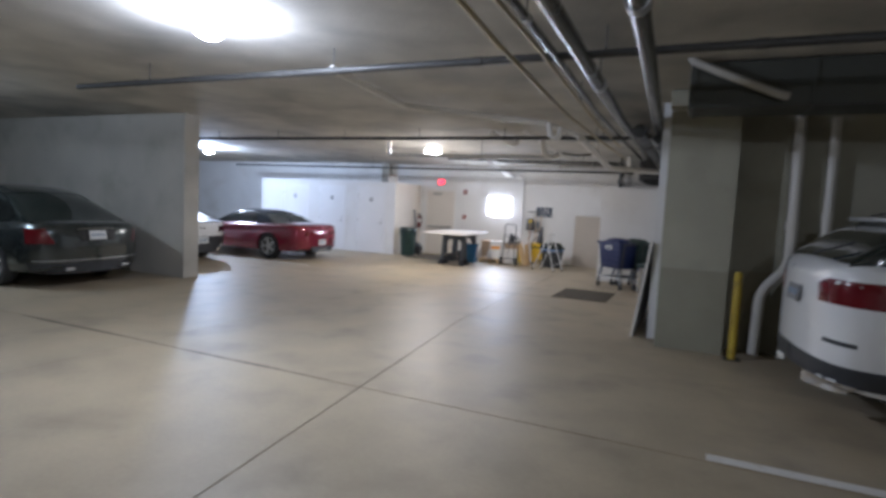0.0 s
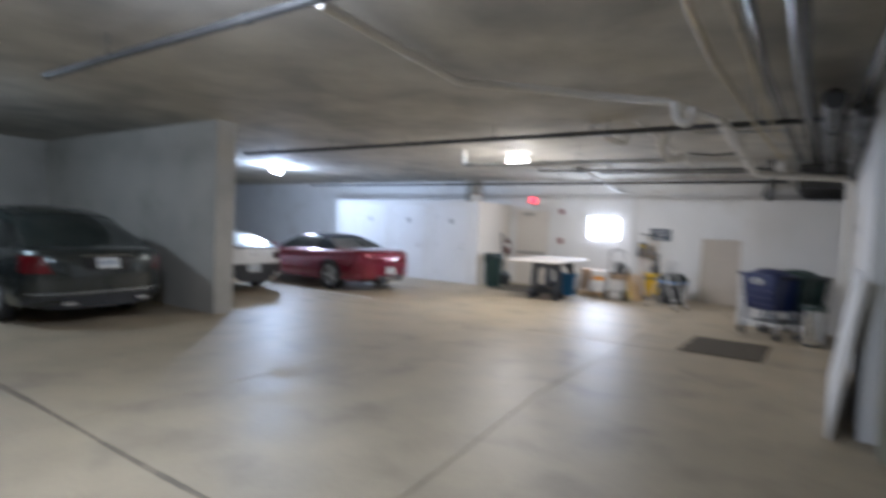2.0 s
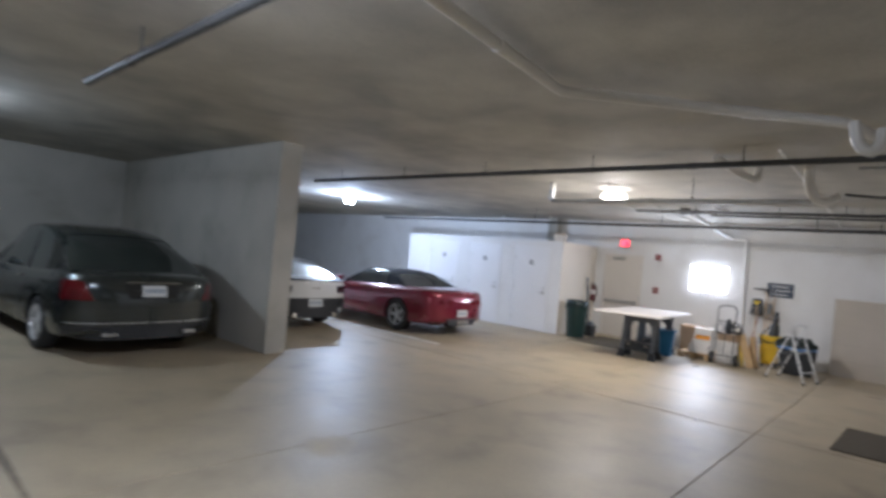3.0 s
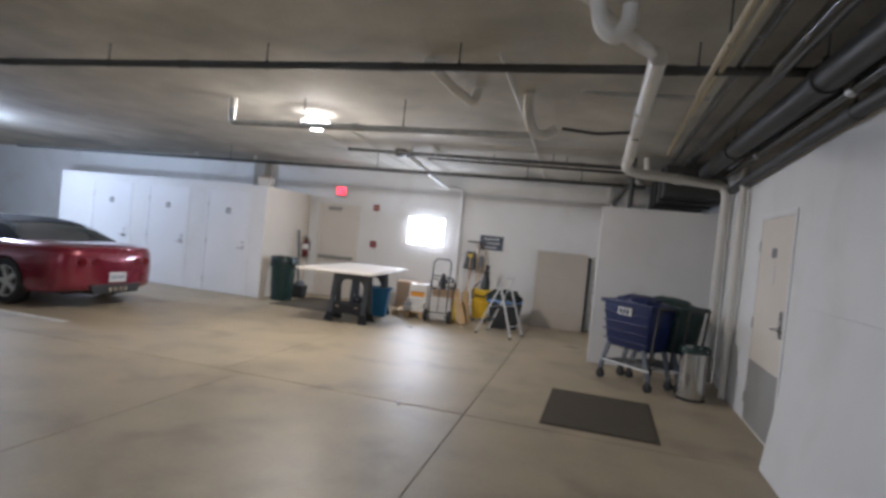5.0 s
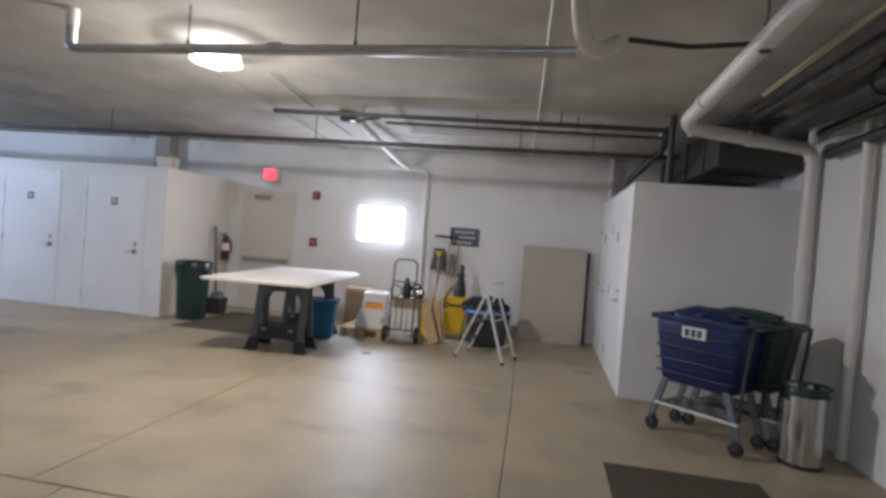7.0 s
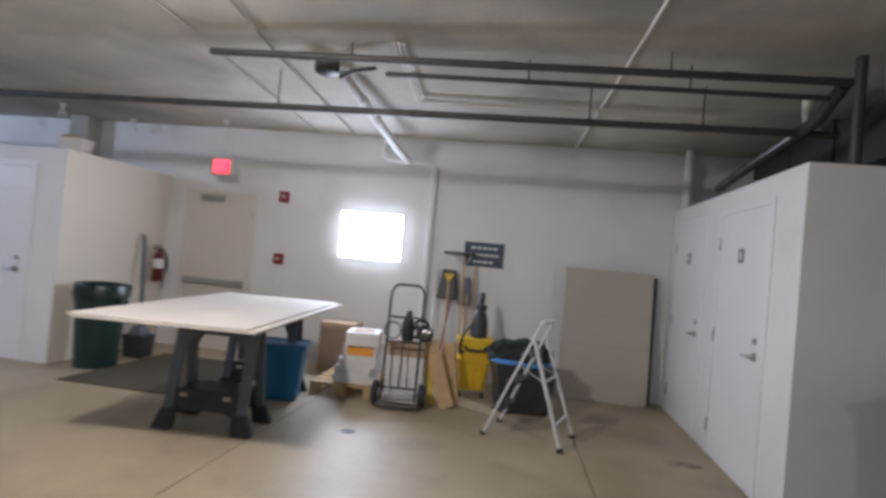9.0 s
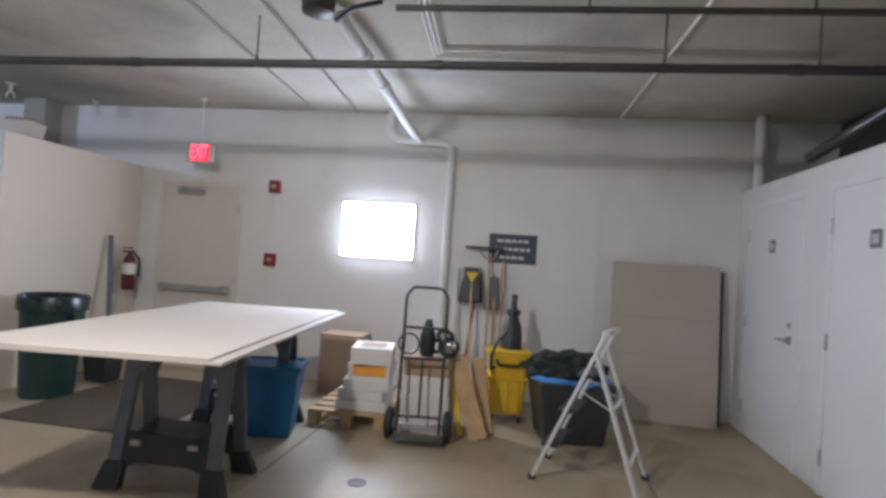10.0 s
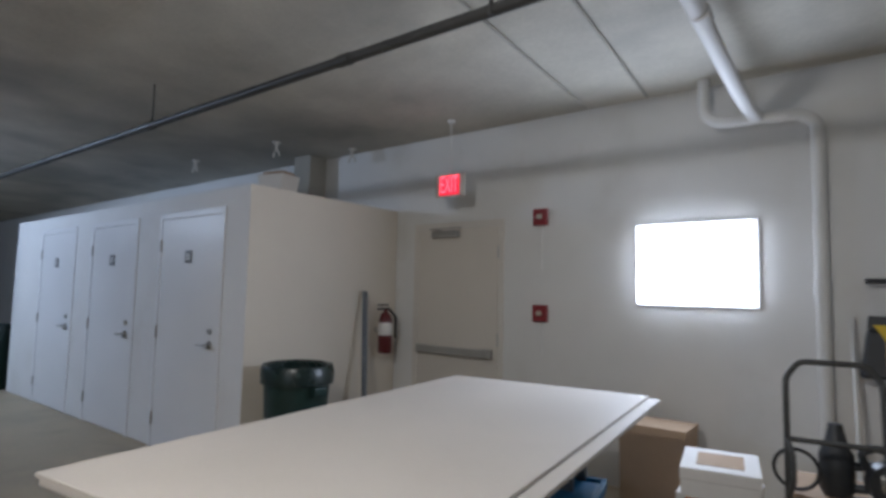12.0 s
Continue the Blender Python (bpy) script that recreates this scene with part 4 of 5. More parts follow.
# hand truck
ht = thing("hand_truck", "dark steel two-wheeled hand truck leaning by the cartons", "hand truck", at=pose(-3.86, 15.10, 0, 0, 0, 6) @ pose(0, 0, 0.0, -9, 0, 0))
W2 = 0.165
part("frame", rod([(-W2, 0, 0.06), (-W2, 0, 1.11), (-W2 + 0.05, 0, 1.18), (W2 - 0.05, 0, 1.18), (W2, 0, 1.11), (W2, 0, 0.06)], 0.0125), M_DARKPIPE, ht, "", True)
for z in (0.18, 0.62, 0.86):
    bm = bmesh.new()
    tube(bm, (-W2, 0, z), (W2, 0, z), 0.011)
    part("crossbar", bm, M_DARKPIPE, ht, "", True)
bm = bmesh.new()
tube(bm, (0, 0, 0.18), (0, 0, 0.62), 0.009)
part("upright", bm, M_DARKPIPE, ht, "", True)
part("handle", rod([(-W2, 0.0, 0.86), (-W2 + 0.02, -0.09, 0.80), (-W2 + 0.02, -0.10, 0.70), (-W2, 0.0, 0.62)], 0.010), M_DARKPIPE, ht, "", True)
part("toe_plate", box(-W2 - 0.03, -0.18, 0.035, W2 + 0.03, 0.01, 0.043, 0.002), M_DARKPIPE, ht)
bm = bmesh.new()
tube(bm, (-0.24, 0.03, 0.12), (0.24, 0.03, 0.12), 0.010)
part("axle", bm, M_STEEL, ht, "", True)
for sx in (-1, 1):
    w = part("wheel", lathe([(0.03, -0.03), (0.085, -0.034), (0.115, -0.02), (0.118, 0.0), (0.115, 0.02), (0.085, 0.034), (0.03, 0.03)], 24), M_BLACK, ht, "black rubber wheel", True)
    w.matrix_basis = pose(sx * 0.225, 0.03, 0.118, 0, 90, 0)
    hb = part("hub", lathe([(0.05, -0.036), (0.05, 0.036)], 16), M_STEEL, w)

# coil and drill-like clutter on the hand truck
cl = thing("power_tool", "dark corded power tool resting on the cartons", "tool", at=pose(-3.88, 15.42, 0.60))
part("motor", lathe([(0.05, 0.0), (0.065, 0.03), (0.065, 0.17), (0.04, 0.23), (0.025, 0.30)], 18), M_BLACKPLASTIC, cl, "", True)
part("grip", rod([(0.06, 0, 0.13), (0.15, 0, 0.15), (0.16, 0, 0.05), (0.06, 0, 0.04)], 0.018), M_BLACKPLASTIC, cl, "", True)
bm = bmesh.new()
tube(bm, (0.15, -0.02, 0.10), (0.24, -0.02, 0.10), 0.05)
part("blade_guard", bm, M_STEEL, cl, "", True)
pts = [(-0.14 + 0.085 * math.cos(k / 14 * 2 * math.pi), -0.08, 0.10 + 0.085 * math.sin(k / 14 * 2 * math.pi)) for k in range(14)]
part("cord", rod(pts + [pts[0]], 0.008, 8), M_BLACK, cl, "", True)

sw = thing("circular_saw", "dark circular saw with a bright guard on the cartons", "tool", at=pose(-3.70, 15.40, 0.602, 0, 0, 20))
bm = bmesh.new()
tube(bm, (0, -0.03, 0.085), (0, 0.03, 0.085), 0.085, seg=26)
part("blade_guard", bm, M_BLACKPLASTIC, sw, "", True)
bm = bmesh.new()
tube(bm, (0, -0.036, 0.085), (0, -0.031, 0.085), 0.045, seg=20)
part("hub_plate", bm, M_CHROME, sw, "bright steel hub plate", True)
part("base_plate", box(-0.11, -0.05, 0.0, 0.11, 0.06, 0.006, 0.002), M_STEEL, sw)
part("grip", rod([(-0.07, 0.02, 0.13), (-0.10, 0.02, 0.20), (-0.02, 0.02, 0.225), (0.04, 0.02, 0.165)], 0.016), M_BLACKPLASTIC, sw, "", True)
bm = bmesh.new()
tube(bm, (0.0, 0.03, 0.10), (0.0, 0.13, 0.10), 0.045, 0.04, seg=18)
part("motor", bm, M_BLACKPLASTIC, sw, "", True)

# timber offcuts
for k, (x, y, lean, w, l, tw2, lab) in enumerate(((-3.40, 15.30, -15, 0.14, 0.68, 10, "raw timber board leaning on the hand truck"), (-3.36, 15.45, -14, 0.12, 0.62, -6, "raw timber board leaning by the mop bucket"), (-3.56, 15.36, -12, 0.05, 0.64, 14, "yellow painted timber offcut leaning by the cartons"))):
    p = thing("timber_board", lab, "board", group="timber offcuts", at=pose(x, y, 0.0, lean, (-19, -13, -10)[k], tw2))
    part("plank", box(-w / 2, -0.02, 0.002, w / 2, 0.04, l, 0.003), M_WOOD if k < 2 else M_YELLOW, p)

# mop bucket
mb = thing("mop_bucket", "yellow plastic mop bucket with a wringer on castors", "bucket", at=pose(-3.24, 15.97, 0, 0, 0, 8))
part("tub", taper_box(-0.135, -0.12, 0.135, 0.16, 0.07, -0.17, -0.155, 0.17, 0.195, 0.40, 0.03), M_BUCKET, mb)
part("wringer", taper_box(-0.15, -0.14, 0.15, 0.09, 0.405, -0.185, -0.165, 0.185, 0.11, 0.62, 0.018), M_BUCKET, mb)
part("band", box(-0.180, -0.168, 0.385, 0.180, 0.205, 0.412, 0.010), M_BUCKET, mb)
part("band", taper_box(-0.164, -0.149, 0.164, 0.189, 0.285, -0.168, -0.153, 0.168, 0.193, 0.305, 0.006), M_BUCKET, mb)
for x in (-0.09, 0.0, 0.09):
    part("rib", taper_box(x - 0.012, -0.148, x + 0.012, -0.115, 0.12, x - 0.012, -0.164, x + 0.012, -0.13, 0.37, 0.005), M_BUCKET, mb)
part("press_plate", rod([(-0.11, -0.172, 0.56), (-0.09, -0.180, 0.515), (0.09, -0.180, 0.515), (0.12, -0.172, 0.56)], 0.014), M_BLACKPLASTIC, mb, "dark bent press bar", True)
part("wringer_rim", rod([(-0.187, -0.166, 0.622), (0.187, -0.166, 0.622), (0.187, 0.11, 0.622), (-0.187, 0.11, 0.622), (-0.187, -0.166, 0.622)], 0.011, 8), M_BUCKET, mb, "", True)
part("wringer_handle", rod([(-0.12, -0.17, 0.50), (-0.155, -0.19, 0.47), (-0.16, -0.18, 0.58), (-0.12, -0.16, 0.70), (-0.03, -0.10, 0.80)], 0.013), M_BLACKPLASTIC, mb, "curved dark handle", True)
for sx in (-1, 1):
    for sy in (-0.09, 0.12):
        bm = bmesh.new()
        tube(bm, (sx * 0.12 - 0.014, sy, 0.036), (sx * 0.12 + 0.014, sy, 0.036), 0.036, seg=18)
        part("castor", bm, M_BLACK, mb, "black castor", True)
        part("castor_fork", box(sx * 0.12 - 0.02, sy - 0.018, 0.05, sx * 0.12 + 0.02, sy + 0.018, 0.08, 0.003), M_STEEL, mb)


def stick(name, label, foot, head, material, r=0.012):
    s = thing(name, label, "broom", group="brooms and mops")
    bm = bmesh.new()
    tube(bm, foot, head, r)
    part("shaft", bm, material, s, "", True)
    return s


# brooms and squeegee against the wall
st = stick("squeegee", "wide floor squeegee standing head up against the wall", (-3.46, 16.30, 0.0), (-3.50, 16.60, 1.50), M_WOOD)
bm = box(-3.76, 16.585, 1.53, -3.36, 16.625, 1.56, 0.004)
part("squeegee_head", bm, M_BLACKPLASTIC, st)
part("bracket", rod([(-3.62, 16.60, 1.54), (-3.56, 16.60, 1.45), (-3.46, 16.60, 1.43), (-3.42, 16.60, 1.54)], 0.008), M_STEEL, st, "", True)
b1 = stick("push_broom", "push broom standing head up, dark bristles and a yellow block", (-3.62, 16.25, 0.0), (-3.67, 16.58, 1.30), M_WOOD)
part("broom_block", taper_box(-3.76, 16.54, -3.58, 16.62, 1.26, -3.75, 16.55, -3.59, 16.62, 1.34, 0.006), M_BLACKPLASTIC, b1)
part("broom_mark", taper_box(-3.675, 16.53, -3.655, 16.538, 1.20, -3.73, 16.53, -3.60, 16.538, 1.29), M_YELLOW, b1, "yellow triangular plate")
part("bristles", taper_box(-3.80, 16.52, -3.55, 16.63, 0.98, -3.76, 16.55, -3.58, 16.62, 1.26, 0.02), M_BLACKPLASTIC, b1, "dark bristles")
b2 = stick("dust_mop", "grey dust mop standing head up against the wall", (-3.40, 16.28, 0.0), (-3.44, 16.60, 1.28), M_WOOD)
part("mop_head", taper_box(-3.54, 16.52, -3.36, 16.62, 0.92, -3.49, 16.55, -3.40, 16.62, 1.26, 0.02), M_GREYPLASTIC, b2, "grey yarn head")
stick("broom_handle", "loose reddish broom handle against the wall", (-3.70, 16.20, 0.0), (-3.62, 16.62, 1.12), M_RED, 0.011)
stick("broom_handle", "loose wooden broom handle against the wall", (-3.34, 16.22, 0.0), (-3.36, 16.64, 1.42), M_WOOD, 0.012)
stick("broom_handle", "white metal broom handle against the wall", (-3.80, 16.30, 0.0), (-3.83, 16.64, 1.32), M_ALU, 0.013)
um = thing("wet_mop", "dark wet mop standing in the yellow bucket", "mop")
bm = bmesh.new()
tube(bm, (-3.22, 16.02, 0.14), (-3.20, 16.30, 1.10), 0.013)
part("shaft", bm, M_BLACKPLASTIC, um, "", True)
part("mop_head", lathe([(0.10, 0.0), (0.098, 0.10), (0.085, 0.22), (0.055, 0.30), (0.050, 0.325), (0.068, 0.335), (0.066, 0.375), (0.030, 0.39), (0.022, 0.52)], 20), M_BLACKPLASTIC, um, "", True).matrix_basis = pose(-3.215, 16.12, 0.60, -8, 0, 0)

# dark tub with blue bag and netting
tu = thing("storage_tub", "dark plastic tub with a blue bag and dark netting", "tub", at=pose(-2.70, 15.62, 0, 0, 0, 12))
part("body", taper_box(-0.24, -0.20, 0.24, 0.20, 0, -0.31, -0.25, 0.31, 0.25, 0.49, 0.02), M_BLACKPLASTIC, tu)
bm = lathe([(0.31, 0.0), (0.335, 0.022), (0.28, 0.035), (0.2, 0.03)], 36, 1.0, 0.80)
for v in bm.verts:
    v.co.z += 0.03 * noise.noise(v.co * 7)
    v.co.xy *= 1 + 0.07 * noise.noise(v.co * 11)
part("blue_bag", bm, M_BAGBLUE, tu, "crumpled light blue plastic bag", True).location = (-0.01, -0.02, 0.475)
bm = bmesh.new()
bmesh.ops.create_icosphere(bm, subdivisions=4, radius=1.0)
for v in bm.verts:
    n = noise.noise(v.co * 3.1) * 0.22 + noise.noise(v.co * 9.0) * 0.14 + noise.noise(v.co * 22) * 0.07
    v.co = Vector((v.co.x * 0.33, v.co.y * 0.25, v.co.z * 0.165)) * (1 + n)
part("netting", bm, M_DARKLEAF, tu, "heap of dark green netting").location = (-0.02, 0.08, 0.535)

# step ladder
ld = thing("step_ladder", "white folding step ladder standing open", "ladder")
A0, A1, B0, B1 = Vector((-2.99, 14.64, 0)), Vector((-2.87, 15.08, 0)), Vector((-2.36, 14.42, 0)), Vector((-2.23, 14.87, 0))
T0, T1 = Vector((-2.63, 14.60, 0.86)), Vector((-2.52, 14.94, 0.86))


def flat_bar(p, q, wide, thin):
    p, q = Vector(p), Vector(q)
    d = q - p
    bm = box(-wide / 2, -thin / 2, -d.length / 2, wide / 2, thin / 2, d.length / 2, 0.004)
    bmesh.ops.transform(bm, verts=list(bm.verts), matrix=Matrix.Translation((p + q) / 2) @ d.to_track_quat("Z", "Y").to_matrix().to_4x4())
    return bm


for p, q in ((A0, T0), (A1, T1), (B0, T0), (B1, T1)):
    e = q + (q - p) * (0.15 if p in (A0, A1) else 0.0)
    part("rail", flat_bar(p + Vector((0, 0, 0.02)), e, 0.036, 0.022), M_ALU, ld)
    part("rubber_foot", box(p.x - 0.024, p.y - 0.018, 0, p.x + 0.024, p.y + 0.018, 0.035, 0.005), M_BLACK, ld)
for f in (0.27, 0.54, 0.82):
    p, q = A0.lerp(T0, f), A1.lerp(T1, f)
    bm = box(-(p - q).length / 2 + 0.01, -0.055, -0.012, (p - q).length / 2 - 0.01, 0.055, 0.012, 0.004)
    c = (p + q) / 2
    bmesh.ops.transform(bm, verts=list(bm.verts), matrix=Matrix.Translation(c) @ Matrix.Rotation(math.atan2(q.y - p.y, q.x - p.x), 4, "Z"))
    part("tread", bm, M_BLACKPLASTIC, ld, "dark ribbed tread")
for f in (0.22, 0.6):
    part("brace", flat_bar(B0.lerp(T0, f), B1.lerp(T1, f), 0.024, 0.012), M_ALU, ld)
part("spreader", flat_bar(A0.lerp(T0, 0.72), B0.lerp(T0, 0.6), 0.018, 0.006), M_ALU, ld)
part("spreader", flat_bar(A1.lerp(T1, 0.72), B1.lerp(T1, 0.6), 0.018, 0.006), M_ALU, ld)
part("top_cap", flat_bar(T0 + Vector((0.055, 0.02, 0.13)), T1 + Vector((0.055, -0.02, 0.13)), 0.05, 0.03), M_ALU, ld)

# ---- carts, steel bin, mat and sheet by the east wall ----
def cart(at, bin_mat, label, sign=True):
    """A shop-style cart with a deep plastic bin on a dark wheeled frame; long side along x."""
    c = thing("utility_cart", label, "cart", group="utility carts", at=at)
    part("bin", taper_box(-0.33, -0.20, 0.28, 0.20, 0.44, -0.40, -0.25, 0.34, 0.25, 0.99, 0.045), bin_mat, c, "", True)
    bm = bmesh.new()
    for a in ((-0.42, -0.27, 0.36, -0.235), (-0.42, 0.235, 0.36, 0.27), (-0.42, -0.235, -0.385, 0.235), (0.325, -0.235, 0.36, 0.235)):
        quad_box(bm, a[0], a[1], 0.975, a[2], a[3], 1.02, 0.006)
    part("rim", bm, bin_mat, c)
    for k in range(4):
        z = 0.53 + 0.11 * k
        y = 0.217 + 0.04 * (z - 0.44) / 0.55
        part("rib", box(-0.36, -y - 0.014, z, 0.30, -y + 0.01, z + 0.016, 0.004), bin_mat, c)
    bm = bmesh.new()
    bmesh.ops.create_icosphere(bm, subdivisions=4, radius=1.0)
    for v in bm.verts:
        n = 0.16 * noise.noise(v.co * 2.7) + 0.10 * noise.noise(v.co * 6.5) + 0.05 * abs(noise.noise(v.co * 15))
        v.co = Vector((v.co.x * 0.345, v.co.y * 0.225, v.co.z * 0.12)) * (1 + n)
    part("liner", bm, bin_mat, c, "crumpled plastic sack filling the bin", True).location = (-0.02, 0, 0.985)
    if sign:
        part("number_label", box(-0.13, -0.272, 0.855, 0.07, -0.246, 0.945, 0.002), M_PAPER, c, "pale number label")
        for k in range(3):
            part("number_mark", box(-0.105 + 0.053 * k, -0.2745, 0.87, -0.068 + 0.053 * k, -0.272, 0.93), M_SIGN, c, "unreadable dark mark")
    for y in (-0.19, 0.19):
        part("frame_rail", rod([(-0.40, y, 0.12), (-0.35, y, 0.24), (0.34, y, 0.26), (0.36, y, 0.60), (0.40, y, 0.99)], 0.014), M_DARKPIPE, c, "", True)
        part("frame_post", taper_box(-0.425, y - 0.016, -0.365, y + 0.016, 0.115, -0.315, y - 0.016, -0.255, y + 0.016, 0.47, 0.006), M_CARTFRAME, c)
        part("frame_post", taper_box(0.315, y - 0.016, 0.375, y + 0.016, 0.115, 0.205, y - 0.016, 0.265, y + 0.016, 0.47, 0.006), M_CARTFRAME, c)
    bm = bmesh.new()
    for k in range(7):
        tube(bm, (-0.35, -0.19 + 0.063 * k, 0.245), (0.34, -0.19 + 0.063 * k, 0.262), 0.006, seg=8)
    part("lower_rack", bm, M_DARKPIPE, c, "dark wire lower rack")
    part("front_bar", rod([(-0.35, -0.19, 0.24), (-0.35, 0.19, 0.24)], 0.014), M_STEEL, c, "", True)
    part("side_bar", box(-0.36, -0.215, 0.235, 0.35, -0.200, 0.257, 0.004), M_ALU, c, "pale side rail")
    part("push_handle", rod([(0.40, -0.2, 0.99), (0.40, 0.2, 0.99)], 0.016), M_BLACKPLASTIC, c, "", True)
    for x, y in ((-0.38, -0.19), (-0.38, 0.19), (0.34, -0.19), (0.34, 0.19)):
        bm = bmesh.new()
        tube(bm, (x, y - 0.018, 0.055), (x, y + 0.018, 0.055), 0.055, seg=20)
        wv = part("castor", bm, M_BLACK, c, "black rubber castor", True)
        part("fork", box(x - 0.022, y - 0.026, 0.05, x + 0.022, y + 0.026, 0.13, 0.004), M_DARKPIPE, wv)
    return c


cart(pose(-0.50, 12.54, 0, 0, 0, -42), M_CARTBLUE, "dark blue plastic cart bin on a wheeled frame")
cart(pose(-0.14, 12.78, 0, 0, 0, -42), M_GREENBIN, "dark green plastic cart nested behind the blue one", False)

tc = thing("steel_trash_can", "round brushed steel trash can with a dark liner", "bin", at=pose(0.10, 12.22, 0))
part("body", lathe([(0.150, 0.02), (0.152, 0.04), (0.152, 0.56), (0.150, 0.575)], 48), M_CAN, tc, "", True)
part("base_ring", lathe([(0.156, 0.0), (0.158, 0.025), (0.152, 0.03)], 32), M_BLACKPLASTIC, tc, "", True)
part("rim", lathe([(0.152, 0.555), (0.166, 0.565), (0.168, 0.585), (0.155, 0.60), (0.14, 0.595), (0.13, 0.54), (0.01, 0.52)], 32), M_STEEL, tc, "steel rim", True)
bm = lathe([(0.135, 0.56), (0.142, 0.605), (0.165, 0.612), (0.172, 0.59), (0.17, 0.54)], 32, caps=False)
for v in bm.verts:
    v.co += Vector((noise.noise(v.co * 18), noise.noise(v.co * 18 + Vector((5, 2, 1))), 0.6 * noise.noise(v.co * 12))) * 0.012
part("bin_liner", bm, M_GREENBIN, tc, "dark plastic liner folded over the rim", True)
mt = thing("entrance_mat", "dark brown ribbed entrance mat before the service door", "mat", at=pose(-0.90, 10.985, 0))
part("mat_surface", box(-0.485, -0.645, 0.001, 0.485, 0.645, 0.012, 0.003), M_MAT, mt)
part("edging", box(-0.515, -0.675, 0.0005, 0.515, 0.675, 0.006, 0.002), M_MAT, mt)

wsht = thing("leaning_sheet", "large white sheet leaning along the east wall", "board", at=pose(0.335, 8.95, 0.0) @ pose(0, 0, 0, 0, 7.6, 0))
part("sheet", box(-0.014, -1.30, 0.003, 0.014, 1.22, 1.32, 0.003), M_WALL, wsht)
part("edge_strip", box(-0.017, -1.306, 0.0, 0.017, -1.300, 1.323, 0.001), M_TRIM, wsht, "scuffed pale edge")
tagged(part("floor_drain", lathe([(0.06, 0.0005), (0.06, 0.003), (0.04, 0.003), (0.035, 0.001)], 20), M_DARKPIPE), "small round drain in the concrete floor", "drain").location = (-4.05, 14.22, 0)
sc = tagged(part("paper_scrap", taper_box(-0.022, -0.016, 0.020, 0.018, 0.001, -0.010, -0.012, 0.014, 0.008, 0.020, 0.003), M_PAPER), "small white crumpled scrap on the floor", "litter")
sc.matrix_basis = pose(-2.69, 10.10, 0, 0, 0, 25)


# ---- parked cars ----
def paint(name, colour, rough=0.25, metal=0.3):
    return mat(name, colour, rough, metal, var=0.03, scale=2, bump=0.02, fine=300, coat=1.0, rough_var=0.03)


M_CARGREY = paint("dark_grey_car_paint", (0.048, 0.057, 0.056), 0.26, 0.6)
M_CARRED = paint("dark_red_car_paint", (0.20, 0.010, 0.030), 0.25, 0.3)
M_CARWHITE = paint("white_car_paint", (0.72, 0.72, 0.70), 0.3, 0.0)
M_CARBLACK = paint("black_car_paint", (0.018, 0.02, 0.024), 0.25, 0.4)
M_CARGLASS = mat("tinted_car_glass", (0.016, 0.024, 0.023), 0.05, 0.0, var=0.02, bump=0, coat=1.0, rough_var=0.01)
M_TAIL = mat("red_tail_lens", (0.13, 0.006, 0.010), 0.12, 0.0, var=0.05, bump=0, coat=1.0, rough_var=0.02)
M_TAILDARK = mat("smoked_tail_lens", (0.03, 0.012, 0.014), 0.12, 0.0, var=0.05, bump=0, coat=1.0, rough_var=0.02)
M_SOFTTOP = mat("black_fabric_roof", (0.016, 0.016, 0.018), 0.85, var=0.15, fine=200)
M_PLATE = mat("pale_number_plate", (0.62, 0.63, 0.62), 0.4, var=0.04, bump=0)
M_PRINT = mat("plate_print", (0.20, 0.26, 0.34), 0.5, var=0.02, bump=0)


def smooth_curve(knots):
    """A smooth function through (s, value) knots."""
    ks = np.array([k[0] for k in knots], float)
    vs = np.array([k[1] for k in knots], float)
    d = np.gradient(vs, ks)

    def f(s):
        i = int(np.clip(np.searchsorted(ks, s) - 1, 0, len(ks) - 2))
        h = ks[i + 1] - ks[i]
        u = min(max((s - ks[i]) / h, 0), 1)
        slope = (vs[i + 1] - vs[i]) / h
        d0, d1 = [math.copysign(min(abs(x), 2.2 * abs(slope)), slope) if x * slope > 0 else 0.0 for x in (d[i], d[i + 1])]
        return ((2 * u ** 3 - 3 * u ** 2 + 1) * vs[i] + (u ** 3 - 2 * u ** 2 + u) * h * d0 + (3 * u ** 2 - 2 * u ** 3) * vs[i + 1] + (u ** 3 - u ** 2) * h * d1)
    return f


